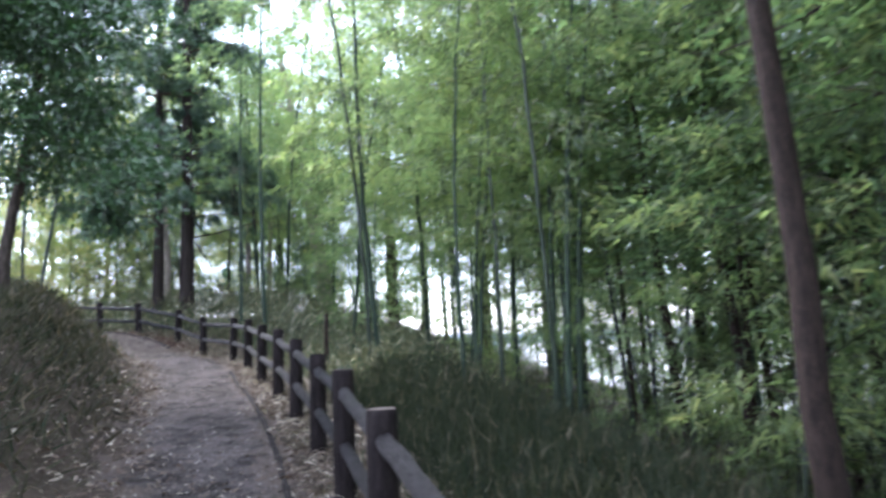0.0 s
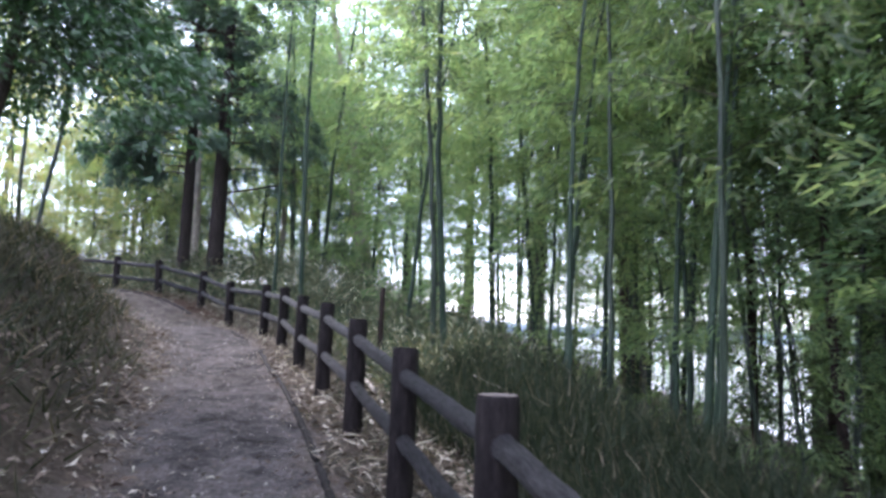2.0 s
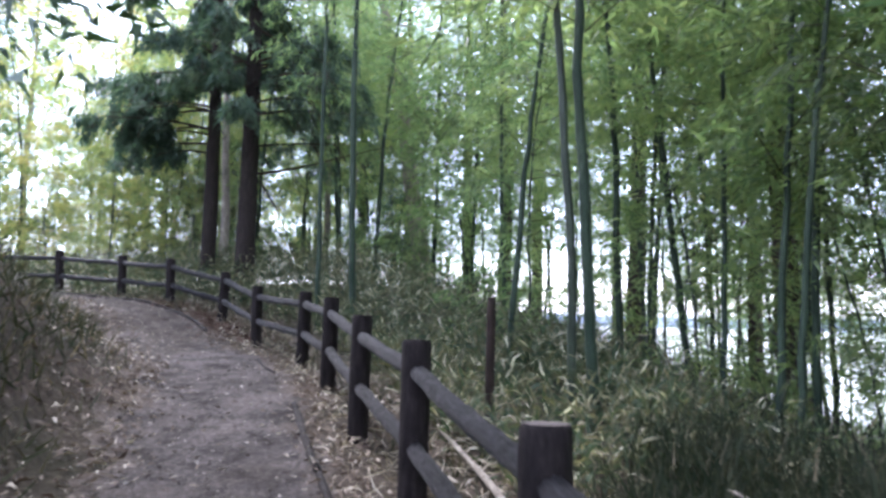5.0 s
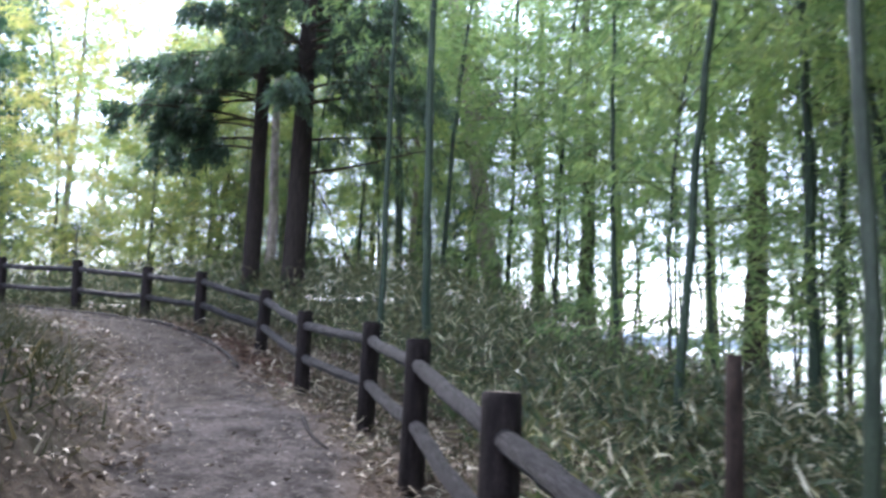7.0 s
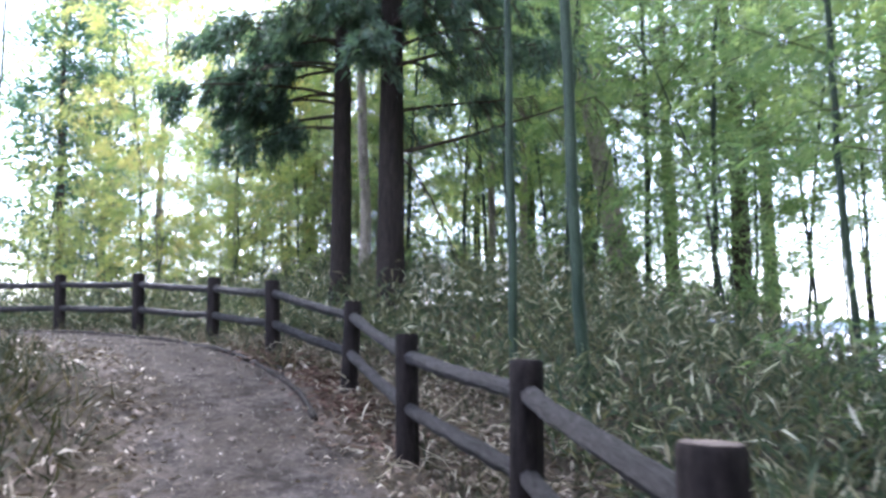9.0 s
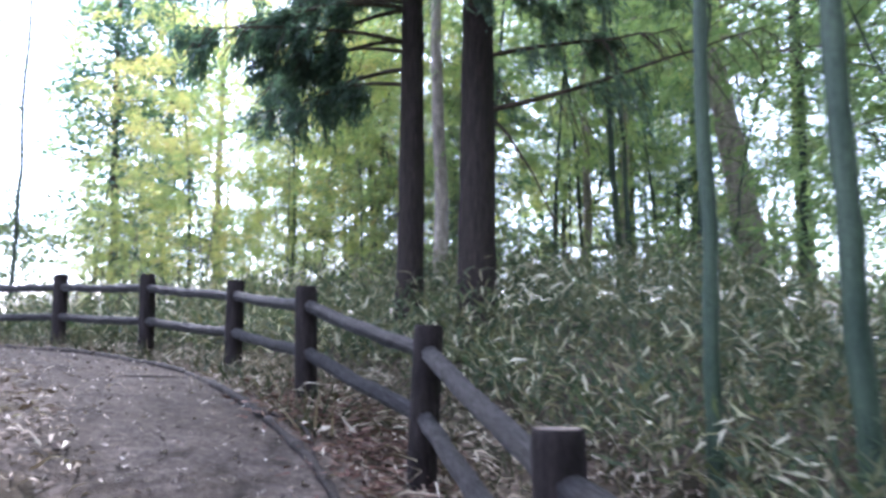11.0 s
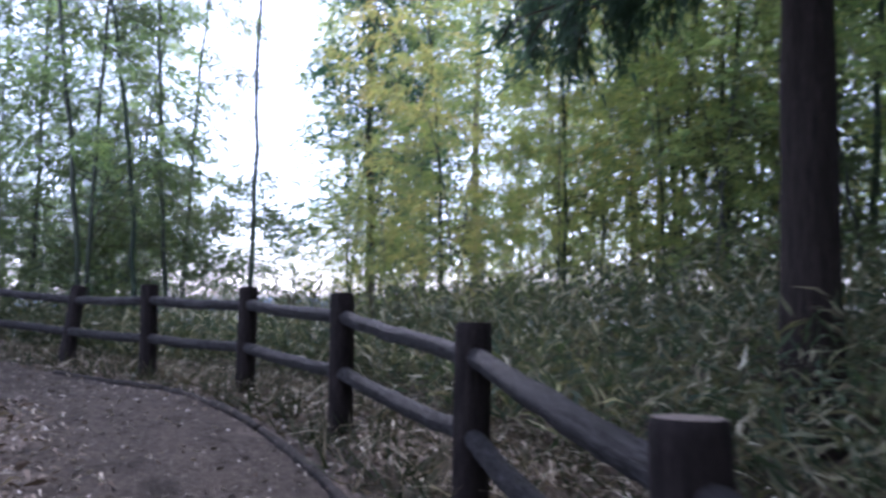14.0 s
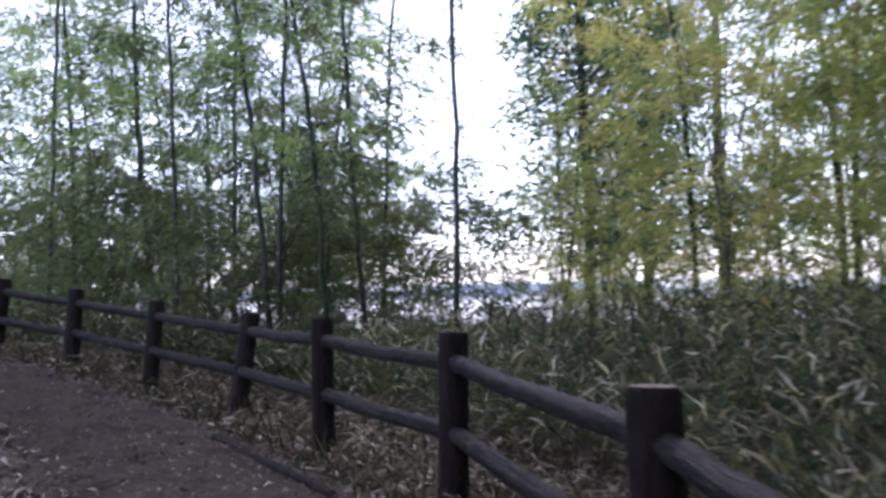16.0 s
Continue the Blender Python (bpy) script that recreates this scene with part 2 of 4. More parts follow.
def tube_arrays(points, radii, sides=8, cap=True, wob=0.0, rng=None, base=0, ridge=0.0):
    """Verts and quads of a tube along points."""
    pts = np.asarray(points, dtype=float)
    n = len(pts)
    tan = np.gradient(pts, axis=0)
    tan /= np.linalg.norm(tan, axis=1)[:, None] + 1e-9
    ref = np.array([0.31, 0.95, 0.05]) if abs(tan[0][2]) > 0.6 else np.array([0.0, 0.0, 1.0])
    u = np.cross(tan, ref)
    u /= np.linalg.norm(u, axis=1)[:, None]
    w = np.cross(tan, u)
    a = np.linspace(0, 2 * math.pi, sides, endpoint=False)
    ring = np.cos(a)[None, :, None] * u[:, None, :] + np.sin(a)[None, :, None] * w[:, None, :]
    rad = np.asarray(radii, dtype=float)[:, None, None] * np.ones((n, sides, 1))
    if wob and rng is not None:
        rad = rad * (1 + wob * rng.standard_normal((n, sides, 1)))
        if ridge:  # cracks and ribs that run along, each fading and starting anew
            knots = rng.standard_normal((5, sides))
            k = np.linspace(0, 4, n)
            rad = rad * (1 + ridge * np.stack([np.interp(k, np.arange(5), knots[:, j]) for j in range(sides)], -1)[:, :, None])
    v = (pts[:, None, :] + ring * rad).reshape(-1, 3)
    f = []
    for i in range(n - 1):
        for j in range(sides):
            k = (j + 1) % sides
            f.append((base + i * sides + j, base + i * sides + k, base + (i + 1) * sides + k, base + (i + 1) * sides + j))
    if cap:
        c0, c1 = len(v), len(v) + 1
        v = np.vstack([v, pts[:1], pts[-1:]])
        for j in range(0, sides, 2):
            k, q = (j + 1) % sides, (j + 2) % sides
            f.append((base + c0, base + q, base + k, base + j))
            o = (n - 1) * sides
            f.append((base + c1, base + o + j, base + o + k, base + o + q))
    return v, f


def tubes(name, runs, material, parent=None, sides=8, wob=0.0, rng=None):
    vs, fs, base = [], [], 0
    for pts, rad in runs:
        v, f = tube_arrays(pts, rad, sides, True, wob, rng, base)
        vs.append(v)
        fs += f
        base += len(v)
    return raw(name, np.vstack(vs), fs, material, parent)


def unit(v):
    return v / (np.linalg.norm(v, axis=-1, keepdims=True) + 1e-9)


def leaf_quads(pos, way, length, width, rng, curl=0.15):
    """Pointed leaves as bent diamonds: pos (N,3) the stalk, way (N,3) where the tip points."""
    n = len(pos)
    way = unit(way)
    side = unit(np.cross(way, unit(rng.standard_normal((n, 3)) + np.array([0, 0, 1.2]))))
    up = np.cross(side, way)
    L = np.broadcast_to(np.asarray(length, dtype=float).reshape(-1, 1), (n, 1))
    W = np.broadcast_to(np.asarray(width, dtype=float).reshape(-1, 1), (n, 1))
    mid = pos + way * L * 0.42 + up * L * curl * 0.5
    tip = pos + way * L - up * L * curl * 0.5
    v = np.stack([pos, mid + side * W / 2, tip, mid - side * W / 2], axis=1).reshape(-1, 3)
    f = np.arange(n * 4, dtype=np.int32).reshape(-1, 4)
    return v, f


def leaf_tris(pos, way, length, width, rng, flat=1.2):
    """Small slender leaves for crowns, one triangle each."""
    n = len(pos)
    way = unit(way)
    side = unit(np.cross(way, unit(rng.standard_normal((n, 3)) + np.array([0, 0, flat]))))
    L = np.asarray(length, dtype=float).reshape(-1, 1)
    W = np.asarray(width, dtype=float).reshape(-1, 1)
    v = np.stack([pos - side * W / 2, pos + side * W / 2, pos + way * L], axis=1).reshape(-1, 3)
    return v, np.arange(n * 3, dtype=np.int32).reshape(-1, 3)


# ---- plan: the line of the fence, from where it starts behind the walker to round the bend ----
POSTS = [(1.35, -1.9, -0.34, 0.95), (0.82, -0.1, -0.26, 0.98), (0.25, 1.85, -0.18, 0.93), (-0.36, 3.745, 0.01, 0.962), (-0.83, 5.38, 0.06, 1.052), (-1.38, 7.12, 0.15, 1.04), (-2.0, 8.83, 0.29, 1.06),
         (-2.69, 10.62, 0.42, 1.09), (-3.41, 12.26, 0.56, 1.06), (-4.15, 13.9, 0.76, 1.02), (-4.97, 15.5, 0.86, 1.01), (-6.12, 16.76, 1.01, 0.95), (-7.37, 18.2, 1.33, 0.92),
         (-8.8, 19.03, 1.63, 0.905), (-10.39, 19.91, 1.72, 0.935), (-12.1, 20.32, 1.8, 0.985), (-13.88, 20.44, 1.845, 0.98)]
POSTS += [(-15.52, 20.13, 1.83, 1.01), (-17.08, 19.65, 1.86, 0.95), (-18.52, 18.92, 1.97, 0.95), (-19.6, 18.07, 2.16, 0.91), (-20.6, 17.12, 2.3, 0.92), (-21.7, 15.6, 2.45, 0.92), (-22.6, 14.2, 2.6, 0.92)]
LEANS = {11: (-0.05, 0.1), 12: (0.0, 0.12), 13: (-0.07, 0.06), 14: (-0.05, 0.07), 15: (-0.09, 0.05), 16: (-0.11, 0.07), 17: (-0.13, 0.02), 18: (-0.3, 0.21), 19: (-0.3, 0.09), 20: (-0.25, 0.04), 21: (-0.1, 0.1)}


def spline(P, per=8):
    P = np.asarray(P, dtype=float)
    Q = np.vstack([2 * P[0] - P[1], P, 2 * P[-1] - P[-2]])
    out = []
    for i in range(len(P) - 1):
        a, b, c, d = Q[i], Q[i + 1], Q[i + 2], Q[i + 3]
        for t in np.linspace(0, 1, per, endpoint=False):
            out.append(0.5 * (2 * b + (c - a) * t + (2 * a - 5 * b + 4 * c - d) * t * t + (3 * b - a - 3 * c + d) * t ** 3))
    out.append(P[-1])
    return np.array(out)


FENCE = [(3.9, -10.5, -0.3), (2.6, -6.0, -0.2)] + [p[:3] for p in POSTS] + [(-24.5, 10.0, 2.9), (-26, 5.0, 3.2)]
LINE = spline(FENCE)
SEG = np.diff(LINE[:, :2], axis=0)
SLEN = np.linalg.norm(SEG, axis=1)
SCUM = np.concatenate([[0], np.cumsum(SLEN)])
S_OFF = SCUM[16]


def along(x, y):
    """Length along the fence from its first post, distance (left of it positive) and its ground height there."""
    x, y = np.asarray(x, dtype=float).ravel(), np.asarray(y, dtype=float).ravel()
    s, d, z = np.empty(len(x)), np.empty(len(x)), np.empty(len(x))
    for c in range(0, len(x), 20000):
        px, py = x[c:c + 20000, None], y[c:c + 20000, None]
        t = np.clip(((px - LINE[:-1, 0]) * SEG[:, 0] + (py - LINE[:-1, 1]) * SEG[:, 1]) / SLEN ** 2, 0, 1)
        dx, dy = px - LINE[:-1, 0] - t * SEG[:, 0], py - LINE[:-1, 1] - t * SEG[:, 1]
        dist = dx * dx + dy * dy
        k = dist.argmin(axis=1)
        r = np.arange(len(k))
        cross = SEG[k, 0] * dy[r, k] - SEG[k, 1] * dx[r, k]
        s[c:c + 20000] = SCUM[k] + t[r, k] * SLEN[k] - S_OFF
        d[c:c + 20000] = np.sqrt(dist[r, k]) * np.sign(cross)
        z[c:c + 20000] = LINE[k, 2] + t[r, k] * (LINE[k + 1, 2] - LINE[k, 2])
    return s, d, z


def smooth(a, b, x):
    t = np.clip((x - a) / (b - a), 0, 1)
    return t * t * (3 - 2 * t)


def waves(x, y):
    return 0.5 * np.sin(0.9 * x + 1.3 * np.sin(0.7 * y)) * np.sin(1.1 * y + 0.8 * np.sin(0.6 * x)) + 0.3 * np.sin(2.7 * x + 1.1 * y) * np.sin(2.3 * y - 0.9 * x)


def lie(x, y):
    """Height of the ground."""
    shape = np.shape(x)
    s, d, zb = along(x, y)
    x, y = np.asarray(x, dtype=float).ravel(), np.asarray(y, dtype=float).ravel()
    w = waves(x, y)
    path = zb + 0.03 * smooth(0.0, 0.6, d)
    amp = 1.0 - 0.9 * smooth(16.0, 24.0, s)
    bank = amp * (1.75 * smooth(1.75, 4.0, d) + 0.12 * np.clip(d - 4.0, 0, 8)) + 0.10 * w * smooth(1.9, 2.6, d)
    left = path + bank
    far = 2.0 + 0.03 * (y - 20) - 0.33 * np.clip(x + 6 - 0.25 * np.clip(18 - y, 0, 24), 0, 60) + 0.14 * w
    far = np.where((x > -6) | (y < 18), far, 2.05 + 0.03 * (np.clip(y, 0, 40) - 20) + 0.1 * w)
    far = far - 0.10 * np.clip(-12.5 - x, 0, 10) * (y > 14)
    far = far - 0.4 * (1 - smooth(8, 18, y)) * np.clip(-d - 1.6, 0, 10)  # the bank falls off steeply where the walk begins
    right = zb - 0.10 * np.clip(-d, 0, 6) + 0.04 * w * smooth(0.3, 1.0, -d)
    k = smooth(0.8, 5.0, -d)
    z = np.where(d >= 0, left, right * (1 - k) + far * k)
    r = np.hypot(x + 4, y - 12)
    z = z + smooth(32, 120, r) * (-24 - z)
    return z.reshape(shape)


# ---- ground ----
def axis(lo, hi, step, end):
    a = list(np.arange(lo, hi, step))
    g = step
    while a[-1] < end:
        g *= 1.22
        a.append(a[-1] + g)
    g, b = step, [lo]
    while b[-1] > -end:
        g *= 1.22
        b.append(b[-1] - g)
    return np.array(b[:0:-1] + a)


gx, gy = axis(-22, 8, 0.16, 2500), axis(-4, 26, 0.16, 2500)
GX, GY = np.meshgrid(gx, gy)
GZ = lie(GX, GY)
idx = np.arange(GX.size).reshape(GX.shape)
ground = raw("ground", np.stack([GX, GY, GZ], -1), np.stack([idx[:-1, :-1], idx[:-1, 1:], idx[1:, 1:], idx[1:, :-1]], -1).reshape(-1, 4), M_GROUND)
tagged(ground, "brown forest soil with dead leaves, banked beside the path", "ground", kind="structure")


def path_strip():
    c = LINE[10:]
    tan = unit(np.gradient(c[:, :2], axis=0))
    nor = np.stack([-tan[:, 1], tan[:, 0]], -1)
    fine = np.linspace(0, len(c) - 1, len(c) * 4)
    cx = np.stack([np.interp(fine, np.arange(len(c)), c[:, k]) for k in range(2)], -1)
    nn = unit(np.stack([np.interp(fine, np.arange(len(c)), nor[:, k]) for k in range(2)], -1))
    rows = []
    m = 14
    for j in range(m + 1):
        u = j / m
        lo = 0.30 + 0.07 * np.sin(fine * 0.9) + 0.05 * np.sin(fine * 2.3)
        hi = 2.0 + 0.12 * np.sin(fine * 0.7 + 1) + 0.08 * np.sin(fine * 1.9) + 0.45 * smooth(95, 125, fine / 4 * 1.0)
        d = lo + (hi - lo) * u
        p = cx + nn * d[:, None]
        z = lie(p[:, 0], p[:, 1]) + 0.012 * (1 - (2 * u - 1) ** 6) + 0.002 + 0.014 * (1 - (2 * u - 1) ** 6) * waves(p[:, 0] * 4, p[:, 1] * 4)
        rows.append(np.column_stack([p, z]))
    V = np.stack(rows, 1)
    k = np.arange(V.shape[0] * V.shape[1]).reshape(V.shape[:2])
    F = np.stack([k[:-1, :-1], k[1:, :-1], k[1:, 1:], k[:-1, 1:]], -1).reshape(-1, 4)[:, ::-1]
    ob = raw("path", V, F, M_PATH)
    at = ob.data.attributes.new("fray", "FLOAT", "POINT")
    u = np.abs(np.linspace(-1, 1, m + 1)) ** 2.2 * 0.8
    s = along(V[:, m // 2, 0], V[:, m // 2, 1])[0]
    at.data.foreach_set("value", (np.tile(u, V.shape[0]) + np.repeat(0.42 * (1 - smooth(5.5, 12, s)), m + 1)).astype(np.float32))
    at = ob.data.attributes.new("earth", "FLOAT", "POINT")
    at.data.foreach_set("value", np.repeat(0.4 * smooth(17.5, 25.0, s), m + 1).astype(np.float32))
    return tagged(ob, "trodden grey earth and gravel footpath", "path", kind="structure")


path_strip()

# ---- fence ----
fence = new("fence")
fence.location = (*POSTS[0][:2], POSTS[0][2])
tagged(fence, "dark brown log fence with two grey rails beside the path", "fence")
FO = np.array(fence.location)
TOPS = []
rngf = np.random.default_rng(5)
for i, (x, y, z, h) in enumerate(POSTS):
    lx, ly = LEANS.get(i, (0.0, 0.1 if 4 < i < 12 else 0.04))
    base, top = np.array([x, y, z - 0.25]), np.array([x + lx, y + ly, z + h])
    TOPS.append((np.array([x, y, z]), top))
    t = np.array([0, 0.2, 0.4, 0.6, 0.8, 0.965, 0.99, 1.0])
    pts = base + (top - base) * t[:, None]
    r = 0.089
    rad = np.array([r * 1.03, r, r * 0.99, r, r, r, r * 0.975, r * 0.9])
    v, f = tube_arrays(pts - FO, rad, 16, False, 0.012, rngf)
    post = raw("post", v, f, M_POST, fence)
    # sawn top
    ca = np.linspace(0, 2 * math.pi, 16, endpoint=False)
    ax = unit(top - base)
    u = unit(np.cross(ax, np.array([0.3, 0.9, 0.1])))
    w2 = np.cross(ax, u)
    rim = top + (np.cos(ca)[:, None] * u + np.sin(ca)[:, None] * w2) * r * 0.9 + ax * 0.001
    cv = np.vstack([rim, top + ax * 0.004])
    cf = [(16, j, (j + 1) % 16) for j in range(16)]
    cap = raw("post_top", cv - FO, cf, M_CUT, post, False)
    tagged(cap, "greyish sawn post top")
for i in range(len(POSTS) - 1):
    for fr in (0.83, 0.43):
        a = TOPS[i][0] + (TOPS[i][1] - TOPS[i][0]) * fr
        b = TOPS[i + 1][0] + (TOPS[i + 1][1] - TOPS[i + 1][0]) * fr
        t = np.linspace(0.02, 0.98, 12)
        pts = a + (b - a) * t[:, None]
        pts[:, 2] += -0.012 * np.sin(t * math.pi) + rngf.normal(0, 0.003, 12)
        turn = Vector(b - a).to_track_quat("Z", "Y").to_matrix().to_4x4()
        m4 = Matrix.Translation(Vector(a - FO)) @ turn
        inv = np.array(m4.inverted())
        loc = (pts - FO) @ inv[:3, :3].T + inv[:3, 3]
        loc[:, :2] += rngf.normal(0, 0.002, (12, 2))
        fine = np.linspace(0, 11, 34)
        loc = np.stack([np.interp(fine, np.arange(12), loc[:, k]) for k in range(3)], -1)
        v, f = tube_arrays(loc, 0.049 * (1 + rngf.normal(0, 0.02, 34)), 22, True, 0.03, rngf, 0, 0.055)
        rail = raw("rail", v, f, M_RAIL, fence)
        rail.matrix_basis = m4

# ---- edging logs beside the path ----
def edging(s0, s1, d):
    seg = S_OFF + np.linspace(s0, s1, 25)
    px = np.interp(seg, SCUM, LINE[:, 0])
    py = np.interp(seg, SCUM, LINE[:, 1])
    t = unit(np.gradient(np.stack([px, py], -1), axis=0))
    px, py = px - t[:, 1] * d, py + t[:, 0] * d
    pz = lie(px, py) + 0.02 + 0.008 * np.sin(seg * 3.1)
    o = np.array([px[0], py[0], pz[0]])
    ob = tubes("edging_log", [(np.stack([px, py, pz], -1) - o, np.full(25, 0.031) * (1 + rngf.normal(0, 0.14, 25)))], M_KERB, None, 8, 0.12, rngf)
    ob.location = o
    tagged(ob, "half buried dark edging log beside the footpath", "edging log", "edging logs of the path")


for k in range(9):
    edging(-1 + k * 1.9, -1 + k * 1.9 + 1.8, 0.42)
for k in range(5):
    edging(21.3 + k * 2.1, 21.3 + k * 2.1 + 2.05, 0.52)


# ---- bamboo ----
def bamboo(height, radius, bend, seed, first, leaves, leaf_len, culm_mat, leaf_material, label, spread=1.5, broad=0.2):
    rng = np.random.default_rng(seed)
    root = new("bamboo")
    n = 26
    t = np.linspace(0, 1, n)
    ang = rng.uniform(0, 6.28)
    bx = bend * height * t ** 2.4
    pts = np.stack([np.cos(ang) * bx, np.sin(ang) * bx, height * t - 0.25 * bend * height * t ** 4 - 0.3 * (t == 0)], -1)
    pts[:, :2] += rng.normal(0, 0.012, (n, 2)) * (t[:, None] > 0)
    # culm with a ring at each node
    ts, rs = [], []
    for k in range(n):
        rr = radius * (1 - 0.85 * t[k] ** 1.3)
        ts += [t[k] - 0.003, t[k] + 0.003]
        rs += [rr * 1.1, rr * 0.97]
    ts = np.clip(ts, 0, 1)
    cp = np.stack([np.interp(ts, t, pts[:, k]) for k in range(3)], -1)
    cp[:, 2] += np.arange(len(cp)) * 1e-4
    raw("culm", *tube_arrays(cp, rs, 12 if radius > 0.06 else 7 if radius > 0.04 else 5), culm_mat, root)
    if radius > 0.06:
        for k in range(1, 14):
            rr = radius * (1 - 0.85 * t[k] ** 1.3)
            dz = (pts[k] - pts[k - 1]) / np.linalg.norm(pts[k] - pts[k - 1])
            raw("node_ring", *tube_arrays([pts[k] - dz * 0.03, pts[k] - dz * 0.02, pts[k] - dz * 0.01], [rr * 1.005, rr * 1.03, rr * 1.005], 12, False), M_CULM_RING, root)
    runs, lp, lw = [], [], []
    nodes = [k for k in range(n) if pts[k, 2] > first * height]
    twigs = 7
    per = max(2, round(leaves / (len(nodes) * 2 * twigs)))
    q = np.linspace(0, 1, 4)
    for k in nodes:
        up = (pts[k, 2] / height - first) / (1 - first)
        ln = spread * (0.5 + 1.3 * min(1, up * 3) * (1 - 0.65 * up)) * rng.uniform(0.7, 1.25)
        a0 = rng.uniform(0, 6.28)
        for b in range(2):
            a = a0 + b * math.pi + rng.uniform(-0.9, 0.9)
            ww = np.array([math.cos(a), math.sin(a), rng.uniform(0.1, 1.1)])
            at = pts[k] + (pts[k] - pts[k - 1]) * rng.uniform(-0.5, 0.5)
            bp = at + ww * (q * ln)[:, None] + np.array([0, 0, -0.5 * ln]) * (q ** 2.2)[:, None]
            runs.append((bp[[0, 2, 3]], (0.0085, 0.0045, 0.002)))
            for c in range(twigs):  # flat sprays: each twig carries a drooping row of slender leaves
                u = rng.uniform(0.2, 1.0)
                o = np.array([np.interp(u, q, bp[:, j]) for j in range(3)])
                ta = a + rng.uniform(-1.3, 1.3)
                tl = rng.uniform(0.3, 0.62) * spread * 0.75
                v = rng.uniform(0.15, 1, per) ** 0.7
                out = np.array([math.cos(ta), math.sin(ta), 0.0])
                row = o + out * (v * tl)[:, None] + rng.normal(0, 1, (per, 3)) * np.array([0.09, 0.09, 0.06])
                row[:, 2] += rng.normal(0.0, 0.13) - 0.45 * tl * v ** 2
                lp.append(row)
                lw.append(out * 0.65 + rng.normal(0, 0.55, (per, 3)) * np.array([1, 1, 0.7]) + np.array([0, 0, -0.5]))
    tagged(tubes("brushwood", runs, M_TWIG, root, 3), kind="stuff")
    lp, lw = np.vstack(lp), np.vstack(lw)
    L = leaf_len * rng.uniform(0.65, 1.3, len(lp))
    v, f = leaf_tris(lp, lw, L, L * broad, rng, 0.35)
    raw("crown", v, f, leaf_material, root, False)
    tagged(root, label, "bamboo", "bamboo grove")
    return root


def tree(name, height, radius, seed, bark, leaf_material, first, limb, leaves, leaf_len, label, category, lean=(0, 0), droop=0.2, wob=0.02, sides=12, blob=0.35, group=""):
    rng = np.random.default_rng(seed)
    root = new(name)
    n = 18
    t = np.linspace(0, 1, n)
    pts = np.stack([lean[0] * height * t, lean[1] * height * t, height * t - 0.4 * (t == 0)], -1)
    pts[1:, :2] += np.cumsum(rng.normal(0, 0.022 * height / 12, (n - 1, 2)), axis=0)
    rad = radius * (1 - 0.75 * t) * (1 + 0.35 * np.exp(-t * 28))
    tt = np.linspace(0, 1, 60)
    pp = np.stack([np.interp(tt, t, pts[:, k]) for k in range(3)], -1)
    raw("trunk", *tube_arrays(pp, np.interp(tt, t, rad), sides, True, wob, rng), bark, root)
    runs, lp, lw = [], [], []
    count = max(6, int(height * 2.2))
    for k in range(count):
        u = first + (1 - first) * (k + rng.uniform(0, 1)) / count
        o = np.array([np.interp(u, t, pts[:, j]) for j in range(3)])
        a = k * 2.4 + rng.uniform(-0.5, 0.5)
        ln = limb * (1 - 0.75 * ((u - first) / (1 - first)) ** 1.5) * rng.uniform(0.7, 1.25)
        q = np.linspace(0, 1, 7)
        ww = np.array([math.cos(a), math.sin(a), 0.35 - droop])
        bp = o + ww * (q * ln)[:, None] + np.array([0, 0, -droop * ln]) * (q ** 2)[:, None] + rng.normal(0, 0.04 * ln, (7, 3)) * q[:, None]
        runs.append((bp, max(0.01, radius * 0.16) * (1 - 0.8 * q)))
        m = leaves // count
        for c in range(9):
            v = rng.uniform(0.25, 1.05)
            cc = np.array([np.interp(min(v, 1), q, bp[:, j]) for j in range(3)]) + rng.normal(0, blob * 0.6, 3)
            mm = max(1, m // 9)
            lp.append(cc + rng.normal(0, blob, (mm, 3)) * np.array([1, 1, 0.7]))
            lw.append(rng.normal(0, 0.6, (mm, 3)) + np.array([math.cos(a), math.sin(a), -droop * 2]))
    for pts2, rad2 in runs:
        raw("limb", *tube_arrays(pts2[::2], rad2[::2], 4), bark, root)
    lp, lw = np.vstack(lp), np.vstack(lw)
    L = leaf_len * rng.uniform(0.6, 1.3, len(lp))
    v, f = leaf_tris(lp, lw, L, L * 0.34, rng, 0.7)
    raw("crown", v, f, leaf_material, root, False)
    tagged(root, label, category, group)
    return root


def stand(ob, x, y, turn=0.0, size=1.0, tilt=(0, 0), sink=0.0):
    ob.matrix_basis = pose(x, y, float(lie(x, y)) - sink, tilt[0], tilt[1], turn) @ Matrix.Scale(size, 4)
    return ob


def spread_copy(ob, x, y, turn=0.0, size=1.0, tilt=(0, 0)):
    m = pose(x, y, float(lie(x, y)), tilt[0], tilt[1], turn)
    c = copy_thing(ob, m)
    c.scale = (size, size, size)
    return c


